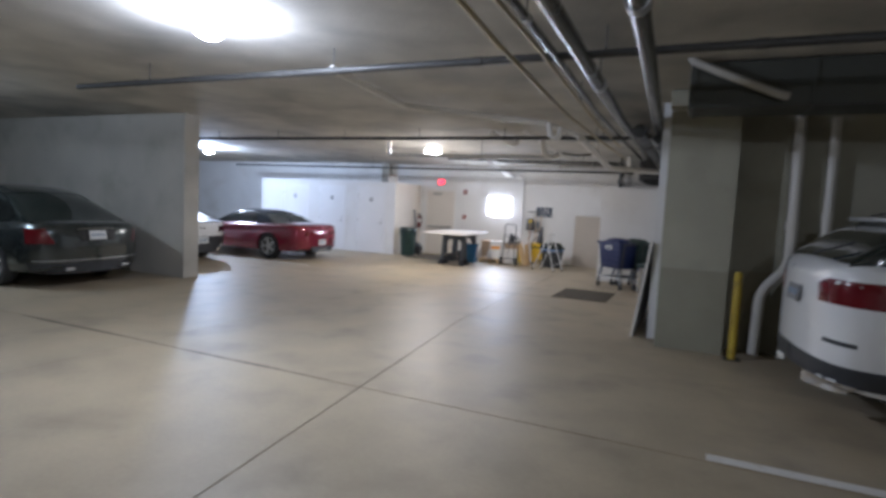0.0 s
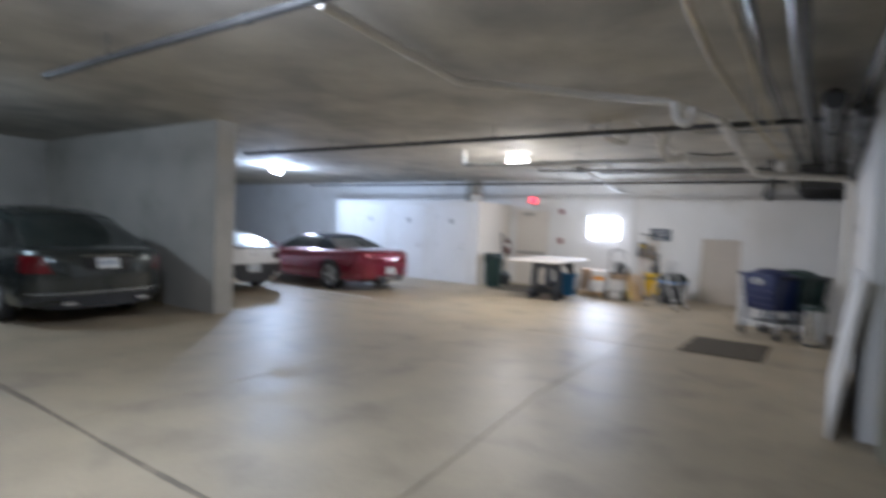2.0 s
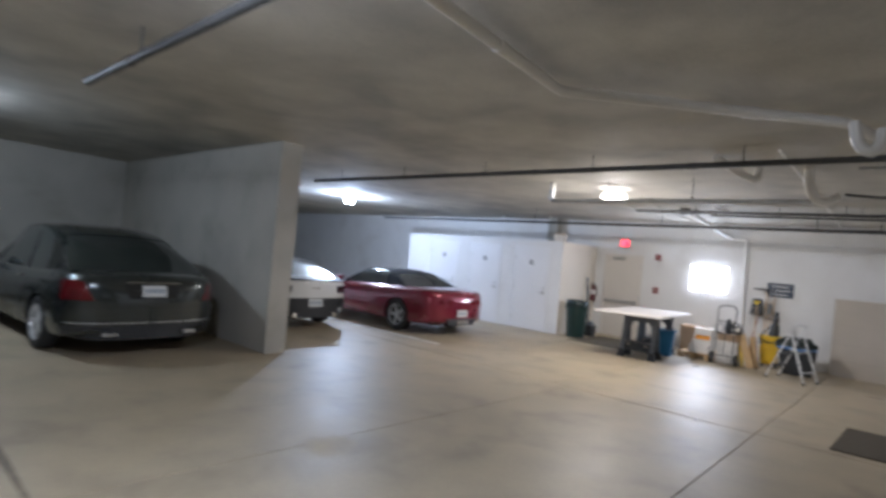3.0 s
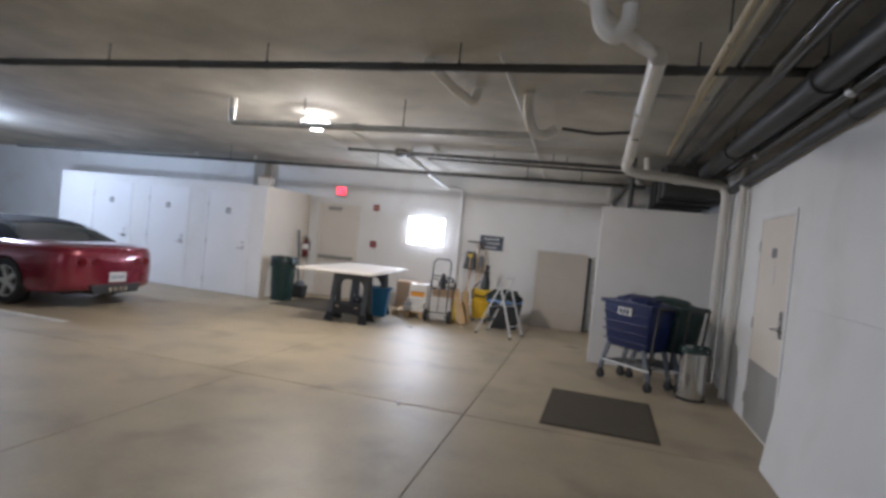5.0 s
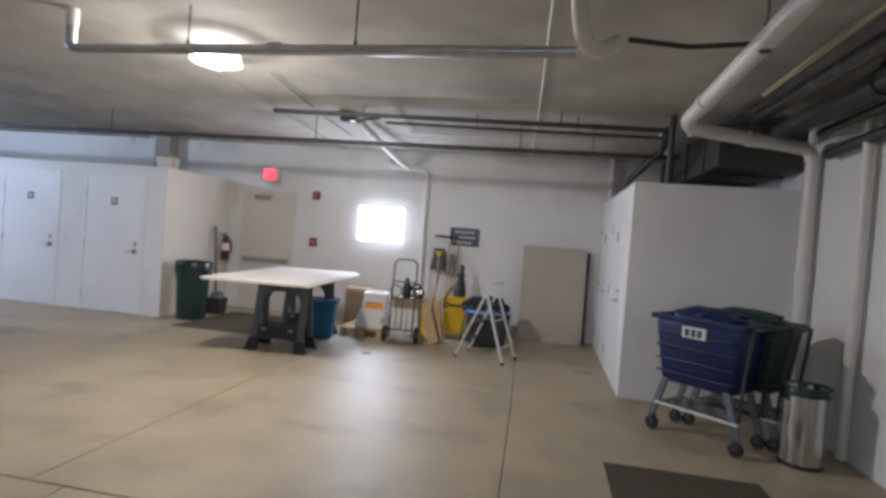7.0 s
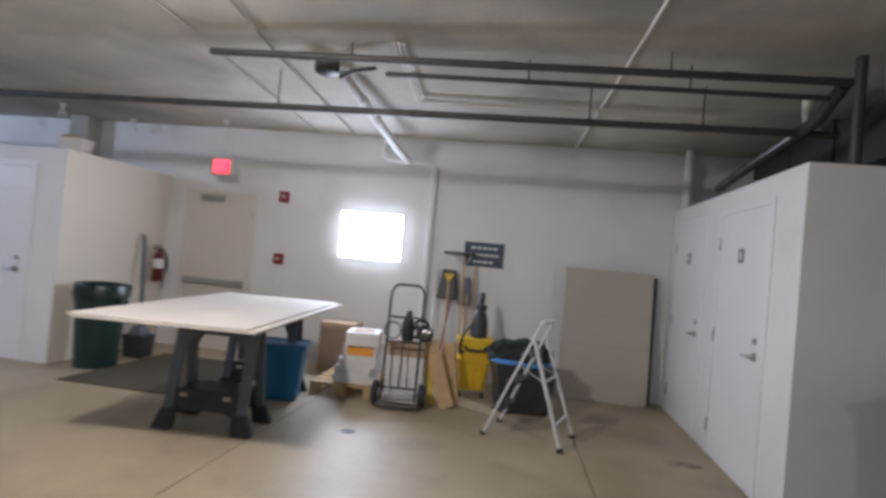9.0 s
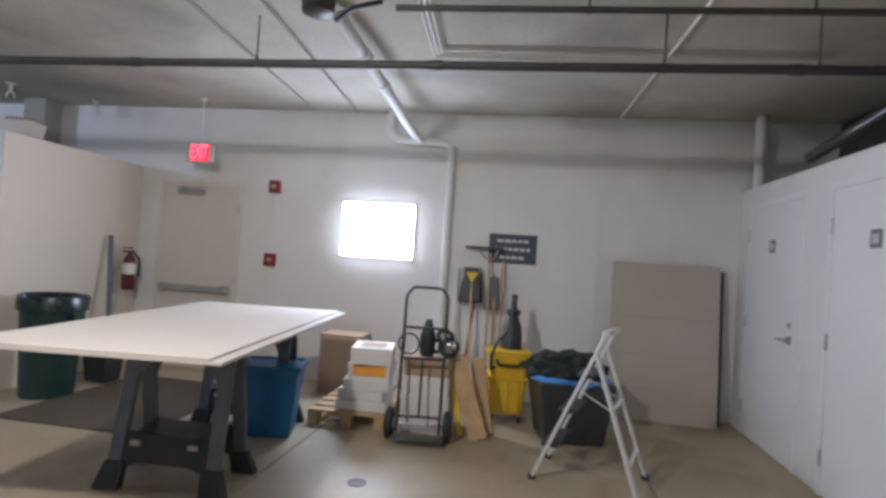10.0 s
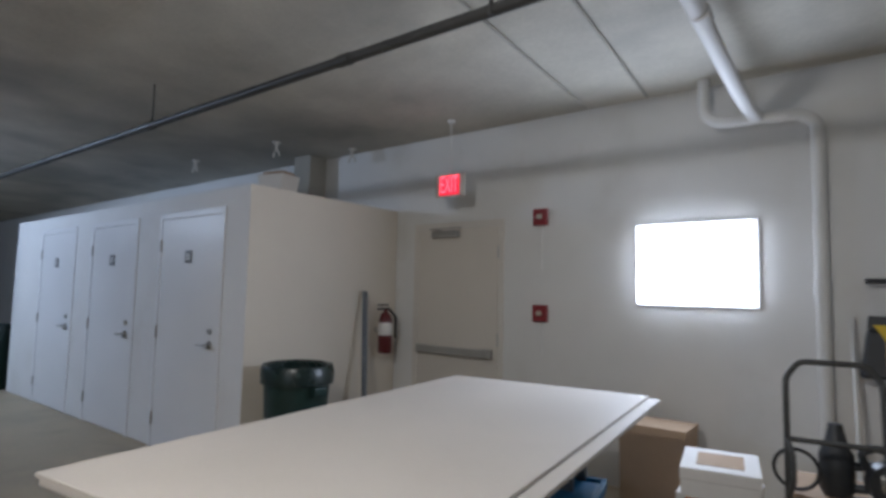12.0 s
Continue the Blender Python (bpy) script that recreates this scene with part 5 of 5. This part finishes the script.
class Shell:
    """A car's body surface: s runs from the tail forward, z up; it gives the half width."""

    def __init__(self, length, half, deck, low, shoulder=0.62):
        self.length, self.half = length, half
        self.deck, self.low = smooth_curve(deck), smooth_curve(low)
        L = length
        self.plan = smooth_curve([(0, 0.03), (0.004, 0.17), (0.012, 0.34), (0.035, 0.54), (0.08, 0.72), (0.16, 0.86), (0.30, 0.945), (0.5, 0.985), (0.25 * L, 1.0), (0.6 * L, 1.0), (L - 0.9, 0.96), (L - 0.35, 0.86), (L - 0.12, 0.70), (L, 0.42)])
        self.shoulder = shoulder

    def section(self, s):
        """Points of the half section from the sill to the middle of the deck."""
        w, t, b = self.half * self.plan(s), self.deck(s), self.low(s)
        h = t - b
        return [(w * 0.80, b), (w * 0.95, b + 0.03), (w * 0.985, b + 0.16 * h), (w * 1.0, b + 0.42 * h), (w * 0.995, b + self.shoulder * h), (w * 0.975, b + 0.82 * h), (w * 0.93, t - 0.055), (w * 0.86, t - 0.018), (w * 0.72, t - 0.002), (w * 0.36, t + 0.012), (0, t + 0.016)]

    def width(self, s, z):
        pts = self.section(s)[:9]
        for (wa, za), (wb, zb) in zip(pts, pts[1:]):
            if za <= z <= zb:
                return wa + (wb - wa) * (z - za) / max(zb - za, 1e-6)
        return pts[0][0] if z < pts[0][1] else pts[-1][0]

    def tail(self, z):
        """How far forward the tail's surface lies at height z."""
        s = 0.0
        while s < 0.3 and self.deck(s) - 0.03 < z:
            s += 0.005
        return s

    def mesh(self, cuts):
        L = self.length
        ss = sorted(set([0, 0.004, 0.015, 0.03, 0.06, 0.09, 0.14, 0.2, 0.3] + list(np.linspace(0.4, L - 0.4, 34)) + [L - 0.3, L - 0.2, L - 0.12, L - 0.06, L - 0.02, L]))
        bm = bmesh.new()
        rings = []
        for s in ss:
            half = self.section(s)
            rings.append([bm.verts.new((s, y, z)) for y, z in half] + [bm.verts.new((s, -y, z)) for y, z in half[-2::-1]])
        for a, b in zip(rings, rings[1:]):
            for i in range(len(a) - 1):
                bm.faces.new((a[i], a[i + 1], b[i + 1], b[i]))
            bm.faces.new((a[-1], a[0], b[0], b[-1]))
        bm.faces.new(rings[0])
        bm.faces.new(rings[-1][::-1])
        bmesh.ops.recalc_face_normals(bm, faces=list(bm.faces))
        tmp = bpy.data.meshes.new("shell")
        bm.to_mesh(tmp)
        bm.free()
        ob = new("shell", tmp)
        made = [ob]
        for s, r in cuts:
            for sg in (-1, 1):
                cb = bmesh.new()
                tube(cb, (s, sg * (self.half - 0.26), r), (s, sg * (self.half + 0.2), r), r * 1.10, seg=36)
                cm = bpy.data.meshes.new("cut")
                cb.to_mesh(cm)
                cb.free()
                co = new("cut", cm)
                made.append(co)
                md = ob.modifiers.new("arch", "BOOLEAN")
                md.operation, md.object, md.solver = "DIFFERENCE", co, "EXACT"
        me = bpy.data.meshes.new_from_object(ob.evaluated_get(bpy.context.evaluated_depsgraph_get()))
        for o in made:
            bpy.data.objects.remove(o)
        for p in me.polygons:
            p.use_smooth = True
        me.set_sharp_from_angle(angle=radians(40))
        return me

    def patch(self, s0, s1, z0, z1, side, off=0.008, slant=0.0, deep=0.03, n=9):
        """A lens or strip that follows the body from s0 to s1 and z0 to z1; its top edge is moved by slant."""
        bm = bmesh.new()
        grid = []
        for i in range(n):
            row = []
            for j in range(5):
                f = j / 4
                s = s0 + (s1 - s0) * (i / (n - 1)) ** 1.5 + slant * f * (i / (n - 1))
                z = z0 + (z1 - z0) * f
                s = max(s, 0) + (self.tail(z) if s0 < 0.3 else 0)
                row.append((bm.verts.new((s - off * max(0, 1 - s / 0.12), side * (self.width(s, z) + off), z)), bm.verts.new((s + deep * max(0, 1 - s / 0.12), side * (self.width(s, z) - deep), z))))
            grid.append(row)
        for k in (0, 1):
            for i in range(n - 1):
                for j in range(4):
                    bm.faces.new((grid[i][j][k], grid[i + 1][j][k], grid[i + 1][j + 1][k], grid[i][j + 1][k]))
        ring = [(i, 0) for i in range(n)] + [(n - 1, j) for j in range(1, 5)] + [(i, 4) for i in range(n - 2, -1, -1)] + [(0, j) for j in range(3, 0, -1)]
        for (a, b), (c, d) in zip(ring, ring[1:] + ring[:1]):
            bm.faces.new((grid[a][b][0], grid[c][d][0], grid[c][d][1], grid[a][b][1]))
        return bm


class Cabin:
    """The glasshouse: from the foot of the rear glass to the foot of the windscreen."""

    def __init__(self, shell, top, wide):
        self.shell = shell
        self.top, self.wide = smooth_curve(top), wide
        self.s0, self.s1 = top[0][0], top[-1][0]

    def section(self, s, off=0.0):
        zt, zb = self.top(s) + off, self.shell.deck(s) - 0.03
        wb = self.shell.half * self.shell.plan(s) * 0.865 + off
        k = min(max((zt - zb) / 0.42, 0.0), 1.0)
        wr = wb - (wb - self.wide) * k
        if zt <= zb + 0.03:
            zt = zb + 0.03
        h = zt - zb
        return [(wb, zb), (wb - (wb - wr) * 0.55, zb + 0.5 * h), (wr + 0.02, zb + 0.86 * h), (wr - 0.03, zb + 0.95 * h), (wr * 0.80, zt - 0.004), (wr * 0.4, zt + 0.012 * k), (0, zt + 0.016 * k)]

    def loft(self, s0, s1, first=0, off=0.0, n=26):
        """The surface between two stations, from the section's point number first upwards."""
        bm = bmesh.new()
        rings = []
        for s in np.linspace(s0, s1, n):
            half = self.section(s, off)[first:]
            rings.append([bm.verts.new((s, y, z)) for y, z in half] + [bm.verts.new((s, -y, z)) for y, z in half[-2::-1]])
        for a, b in zip(rings, rings[1:]):
            for i in range(len(a) - 1):
                bm.faces.new((a[i], a[i + 1], b[i + 1], b[i]))
        return bm

    def pillar(self, sa, sb, ta, tb, side, off=0.006):
        """A strip on the side from the belt (sa to sb) up to the roof (ta to tb)."""
        bm = bmesh.new()
        rows = []
        for f in (0.0, 0.2, 0.4, 0.6, 0.8, 1.0):
            row = []
            for g in (0.0, 0.5, 1.0):
                s = (sa + (sb - sa) * g) * (1 - f) + (ta + (tb - ta) * g) * f
                pts = self.section(s, off)
                x = f * 3
                i = min(int(x), 2)
                u = x - i
                y = pts[i][0] + (pts[i + 1][0] - pts[i][0]) * u
                z = pts[i][1] + (pts[i + 1][1] - pts[i][1]) * u
                row.append(bm.verts.new((s, side * y, z)))
            rows.append(row)
        for a, b in zip(rows, rows[1:]):
            for i in range(2):
                bm.faces.new((a[i], a[i + 1], b[i + 1], b[i]))
        bmesh.ops.solidify(bm, geom=list(bm.faces), thickness=0.008)
        return bm


def wheel(parent, s, y, r, spokes, m_rim, side):
    w = part("wheel", lathe([(r * 0.66, -0.10), (r * 0.80, -0.112), (r * 0.95, -0.10), (r, -0.06), (r, 0.06), (r * 0.95, 0.10), (r * 0.80, 0.112), (r * 0.66, 0.10), (r * 0.62, 0.0), (r * 0.66, -0.10)], 36, caps=False), M_BLACK, parent, "black rubber tyre", True)
    w.matrix_basis = pose(s, y, r, 90 if side < 0 else -90, 0, 0)
    bm = lathe([(r * 0.66, -0.08), (r * 0.70, 0.085), (r * 0.655, 0.10), (r * 0.60, 0.06), (r * 0.57, 0.0), (0.05, -0.01)], 36)
    part("rim", bm, M_DARKPIPE, w, "", True)
    bm = bmesh.new()
    for k in range(spokes):
        a = 2 * math.pi * k / spokes
        u, v = Vector((math.cos(a), math.sin(a), 0)), Vector((-math.sin(a), math.cos(a), 0))
        vs = []
        for rad, wd, z in ((0.04, 0.034, 0.082), (r * 0.64, 0.026, 0.092)):
            for sg in (-1, 1):
                for dz in (0, -0.035):
                    vs.append(bm.verts.new(u * rad + v * wd * sg + Vector((0, 0, z + dz))))
        for f in ((0, 2, 6, 4), (1, 5, 7, 3), (0, 4, 5, 1), (2, 3, 7, 6), (4, 6, 7, 5)):
            bm.faces.new([vs[i] for i in f])
    tube(bm, (0, 0, 0.05), (0, 0, 0.09), 0.07, seg=20)
    bm2 = lathe([(r * 0.61, 0.07), (r * 0.63, 0.10), (r * 0.675, 0.104), (r * 0.69, 0.09)], 36)
    tmp = bpy.data.meshes.new("lip")
    bm2.faces.ensure_lookup_table()
    bmesh.ops.delete(bm2, geom=[f for f in bm2.faces if len(f.verts) > 4], context="FACES_ONLY")
    bm2.to_mesh(tmp)
    bm2.free()
    bm.from_mesh(tmp)
    part("spokes", bm, m_rim, w, "alloy spokes")


def plate_on(parent, s, z, label="pale number plate with unreadable print", tilt=0, m=None):
    p = part("number_plate", box(-0.006, -0.155, -0.075, 0.006, 0.155, 0.075, 0.004), m or M_PLATE, parent, label)
    p.matrix_basis = pose(s, 0, z, 0, tilt, 0)
    bm = bmesh.new()
    for k in range(6):
        quad_box(bm, -0.0085, -0.118 + 0.042 * k, -0.025, -0.006, -0.118 + 0.042 * k + 0.026, 0.03)
    part("print", bm, M_PRINT, p, "unreadable plate print")


def car(label, at, length, half, deck, low, top, wide, wheels, r, body, roof, pillars, tails, extra, rim=M_ALLOY, spokes=5, tail=M_TAIL, shoulder=0.62):
    c = thing("car", label, "car", group="parked cars", at=at)
    sh = Shell(length, half, deck, low, shoulder)
    me = sh.mesh([(s, r) for s in wheels])
    me.materials.append(body)
    b = new("body", me)
    b.parent = c
    part("underbody", box(0.25, -half + 0.30, low[1][1] - 0.03, length - 0.3, half - 0.30, low[1][1] + 0.25), M_BLACK, c)
    cb = Cabin(sh, top, wide)
    part("glass", cb.loft(cb.s0, cb.s1), M_CARGLASS, c, "dark tinted windows", True)
    part("roof", cb.loft(top[1][0] - 0.02, top[-2][0] + 0.02, 3, 0.006), roof, c, "", True)
    for sa, sb, ta, tb2 in pillars:
        for side in (-1, 1):
            part("pillar", cb.pillar(sa, sb, ta, tb2, side), roof if roof is M_SOFTTOP else body, c, "", True)
    for s in wheels:
        for side in (-1, 1):
            wheel(c, s, side * (half - 0.125), r, spokes, rim, side)
    for args, m, lab in tails:
        for side in (-1, 1):
            part("tail_light", sh.patch(*args, side), m, c, lab, True)
    for s in (0.36 * length, 0.62 * length):
        for side in (-1, 1):
            zt = sh.deck(s)
            part("door_handle", box(s, side * sh.width(s, zt - 0.13) - 0.012, zt - 0.145, s + 0.19, side * sh.width(s, zt - 0.13) + 0.022 * side + 0.012, zt - 0.115, 0.006), body if body is not M_CARGREY else M_CHROME, c)
    for s in (0.30 * length, 0.475 * length, 0.665 * length):
        for side in (-1, 1):
            part("door_gap", sh.patch(s, s + 0.007, sh.low(s) + 0.14, sh.deck(s) - 0.06, side, 0.0015, 0.0, 0.004, 2), M_BLACK, c, "dark door seam")
    for side in (-1, 1):
        s = 0.665 * length
        part("mirror", box(s, side * (half * 0.9) if side > 0 else side * (half + 0.14), sh.deck(s) + 0.0, s + 0.09, side * (half + 0.14) if side > 0 else side * half * 0.9, sh.deck(s) + 0.13, 0.025), body, c, "", True)
        part("headlight", sh.patch(length - 0.42, length - 0.12, sh.deck(length - 0.3) - 0.16, sh.deck(length - 0.3) - 0.05, side, 0.006, 0.0, 0.02, 6), M_STEEL, c, "clear headlight")
    extra(c, sh, cb)
    return c


def rear_strip(c, sh, name, z0, z1, m, reach=0.9, off=0.006, label=""):
    """A band across the tail that turns round both corners."""
    for side in (-1, 1):
        part(name, sh.patch(0.0, reach, z0, z1, side, off, 0, 0.02, 10), m, c, label, True)
    y = sh.width(0, (z0 + z1) / 2)
    part(name, box(-off, -y, z0, 0.02, y, z1, 0.002), m, c, label)


def sedan_extra(c, sh, cb):
    part("boot_lid_panel", taper_box(0.002, -0.30, 0.06, 0.30, 0.765, 0.042, -0.36, 0.11, 0.36, 0.955, 0.006), M_CARBLACK, c, "recessed boot lid panel")
    part("chrome_strip", rod([(0.055, -0.34, 0.968), (0.045, -0.2, 0.972), (0.045, 0.2, 0.972), (0.055, 0.34, 0.968)], 0.008, 8), M_CHROME, c, "chrome strip", True)
    plate_on(c, 0.010, 0.865, tilt=12)
    rear_strip(c, sh, "bumper", 0.43, 0.66, M_CARGREY, 0.5, 0.016)
    rear_strip(c, sh, "bumper_trim", 0.455, 0.470, M_GALV, 0.25, 0.024, "thin grey bumper strip")
    rear_strip(c, sh, "valance", 0.25, 0.43, M_BLACKPLASTIC, 0.35, 0.006, "black lower valance")
    for y in (-0.5, 0.5):
        part("exhaust", box(-0.03, y - 0.08, 0.30, 0.06, y + 0.08, 0.345, 0.015), M_GALV, c, "chrome exhaust tip")
    for side in (-1, 1):
        part("window_trim", rod([(1.05, side * 0.80, 1.02), (2.2, side * 0.85, 1.0), (3.5, side * 0.84, 0.98)], 0.010, 8), M_CHROME, c, "chrome window strip", True)


def red_extra(c, sh, cb):
    plate_on(c, -0.014, 0.47)
    part("diffuser", taper_box(-0.012, -0.40, 0.2, 0.40, 0.22, -0.012, -0.46, 0.2, 0.46, 0.36, 0.01), M_BLACKPLASTIC, c)
    for y in (-0.14, -0.05, 0.05, 0.14):
        bm = bmesh.new()
        tube(bm, (-0.045, y, 0.29), (0.1, y, 0.29), 0.036, seg=18)
        part("exhaust", bm, M_CHROME, c, "chrome exhaust pipe", True)
    for y in (-0.62, -0.40, 0.40, 0.62):
        bm = bmesh.new()
        tube(bm, (0.004 + 0.03 * (abs(y) > 0.5), y * 0.92, 0.70), (0.08, y * 0.92, 0.70), 0.062, seg=22)
        part("tail_lamp", bm, M_TAIL, c, "round red tail lamp", True)
    part("spoiler", taper_box(0.08, -0.60, 0.22, 0.60, 0.86, 0.08, -0.58, 0.24, 0.58, 0.915, 0.015), M_CARRED, c, "", True)
    for side in (-1, 1):
        part("side_scoop", sh.patch(2.95, 3.35, 0.42, 0.62, side, 0.004, 0.12, 0.01, 6), M_BLACKPLASTIC, c, "dark side scoop")


def white_extra(c, sh, cb):
    plate_on(c, -0.020, 0.53)
    rear_strip(c, sh, "lower_bumper", 0.24, 0.62, M_BLACKPLASTIC, 0.42, 0.010, "black lower bumper")
    part("spoiler", taper_box(0.02, -0.64, 0.22, 0.64, 0.955, -0.05, -0.66, 0.14, 0.66, 0.985, 0.008), M_BLACKPLASTIC, c, "black lip spoiler", True)
    part("badge", box(-0.008, -0.09, 0.80, 0.0, 0.09, 0.83, 0.003), M_CHROME, c, "plain chrome badge bar")
    for y in (-0.45, 0.45):
        bm = bmesh.new()
        tube(bm, (-0.03, y, 0.30), (0.1, y, 0.30), 0.045, seg=18)
        part("exhaust", bm, M_CHROME, c, "chrome exhaust pipe", True)


def suv_extra(c, sh, cb):
    plate_on(c, -0.02, 1.04, "dull grey number plate with unreadable print", 8, M_NUMPLATE)
    rear_strip(c, sh, "lower_bumper", 0.40, 0.555, M_BLACKPLASTIC, 0.75, 0.012, "black lower bumper cladding")
    for side in (-1, 1):
        part("reflector", sh.patch(0.05, 0.20, 0.715, 0.75, side, 0.006, 0, 0.02, 6), M_BLACKPLASTIC, c, "dark bumper vent")
        part("exhaust", sh.patch(0.02, 0.22, 0.315, 0.415, side, 0.030, 0, 0.03, 10), M_CHROME, c, "chrome exhaust trim", True)
        part("roof_rail", rod([(0.75, side * 0.60, 1.76), (0.95, side * 0.61, 1.81), (2.4, side * 0.62, 1.80), (2.6, side * 0.62, 1.74)], 0.014, 8), M_STEEL, c, "grey roof rail", True)
        part("wheel_arch_trim", sh.patch(0.45, 1.35, 0.30, 0.36, side, 0.012, 0, 0.02, 8), M_BLACKPLASTIC, c, "black sill cladding")
    part("roof_spoiler", taper_box(0.56, -0.55, 0.90, 0.55, 1.705, 0.52, -0.53, 0.88, 0.53, 1.745, 0.015), M_CARWHITE, c, "white roof spoiler", True)
    part("wiper", rod([(0.10, 0.0, 1.40), (0.20, -0.22, 1.47), (0.28, -0.38, 1.53)], 0.010, 8), M_BLACKPLASTIC, c, "", True)


SEDAN_LOW = [(0, 0.36), (0.25, 0.26), (1.0, 0.24), (4.0, 0.24), (4.9, 0.27), (5.1, 0.34)]
SEDAN_DECK = [(0, 0.74), (0.04, 0.92), (0.10, 1.02), (0.25, 1.065), (0.7, 1.085), (1.4, 1.05), (2.6, 1.0), (3.7, 0.98), (4.5, 0.88), (4.95, 0.76), (5.1, 0.62)]
SEDAN_TOP = [(0.42, 1.07), (1.3, 1.52), (2.1, 1.64), (2.85, 1.57), (3.8, 0.97)]
SEDAN_PILLARS = [(0.50, 1.25, 1.18, 1.55), (1.98, 2.07, 2.02, 2.10), (3.62, 3.80, 2.88, 3.0)]
car("dark grey luxury saloon with red tail lights in the bay", pose(-8.19, 5.94, 0, 0, 0, 184.5), 5.1, 1.0, SEDAN_DECK, SEDAN_LOW, SEDAN_TOP, 0.71, (1.12, 4.15), 0.345, M_CARGREY, M_CARGREY, SEDAN_PILLARS,
    [((0.06, 0.34, 0.74, 0.975, ), M_TAIL, "red wrap-round tail light")], sedan_extra)
car("black saloon parked beyond the white bay line", pose(-8.85, 2.72, 0, 0, 0, 180), 4.9, 0.92, [(s * 0.96, z) for s, z in SEDAN_DECK], [(s * 0.96, z) for s, z in SEDAN_LOW], [(s * 0.96, z) for s, z in SEDAN_TOP], 0.64, (1.05, 3.95), 0.335, M_CARBLACK, M_CARBLACK, [tuple(s * 0.96 for s in p) for p in SEDAN_PILLARS],
    [((0.05, 0.42, 0.74, 0.92, ), M_TAIL, "red wrap-round tail light")], lambda c, sh, cb: (plate_on(c, 0.008, 0.85, tilt=12), rear_strip(c, sh, "bumper", 0.40, 0.62, M_CARBLACK, 0.5, 0.02)))
car("dark red convertible with a black fabric roof", pose(-8.17, 12.12, 0, 0, 0, 180), 4.55, 0.95, [(0, 0.69), (0.035, 0.82), (0.09, 0.89), (0.22, 0.935), (0.6, 0.955), (1.3, 0.94), (2.2, 0.91), (3.1, 0.86), (3.9, 0.74), (4.4, 0.58), (4.55, 0.5)], [(0, 0.30), (0.25, 0.24), (0.9, 0.2), (3.8, 0.2), (4.4, 0.22), (4.55, 0.28)],
    [(0.92, 0.955), (1.45, 1.18), (2.05, 1.25), (2.45, 1.22), (3.15, 0.86)], 0.58, (1.05, 3.69), 0.335, M_CARRED, M_SOFTTOP, [(0.92, 1.55, 1.25, 1.75), (2.95, 3.08, 2.36, 2.46)],
    [], red_extra)
car("white sports coupe with smoked tail lights and black bumper", pose(-9.62, 9.42, 0, 0, 0, 180), 4.5, 0.92, [(0, 0.93), (0.12, 0.98), (0.6, 1.02), (1.3, 1.02), (2.2, 0.97), (3.0, 0.94), (3.9, 0.82), (4.35, 0.68), (4.5, 0.55)], [(0, 0.40), (0.25, 0.3), (0.9, 0.22), (3.8, 0.22), (4.35, 0.25), (4.5, 0.3)],
    [(0.25, 0.99), (1.2, 1.28), (2.0, 1.34), (2.5, 1.29), (3.25, 0.92)], 0.60, (0.98, 3.6), 0.33, M_CARWHITE, M_CARWHITE, [(0.35, 1.0, 1.1, 1.5), (3.0, 3.18, 2.42, 2.52)],
    [((0.04, 0.36, 0.72, 0.86), M_TAILDARK, "smoked tail light")], white_extra, tail=M_TAILDARK)
car("white sport utility car with red tail lights", pose(1.92, 5.80, 0, 0, 0, 8), 4.7, 0.955, [(0, 1.24), (0.1, 1.35), (0.4, 1.39), (1.5, 1.28), (2.8, 1.15), (3.4, 1.10), (4.2, 1.0), (4.55, 0.86), (4.7, 0.7)], [(0, 0.40), (0.25, 0.34), (1.0, 0.30), (3.9, 0.30), (4.5, 0.32), (4.7, 0.4)],
    [(0.15, 1.37), (0.66, 1.72), (1.4, 1.79), (2.3, 1.74), (3.35, 1.10)], 0.66, (0.92, 3.72), 0.37, M_CARWHITE, M_CARWHITE, [(0.28, 0.85, 0.62, 1.05), (1.72, 1.82, 1.74, 1.82), (3.08, 3.25, 2.2, 2.3)],
    [((0.03, 0.64, 1.035, 1.235), M_TAIL, "red wrap-round tail light")], suv_extra)
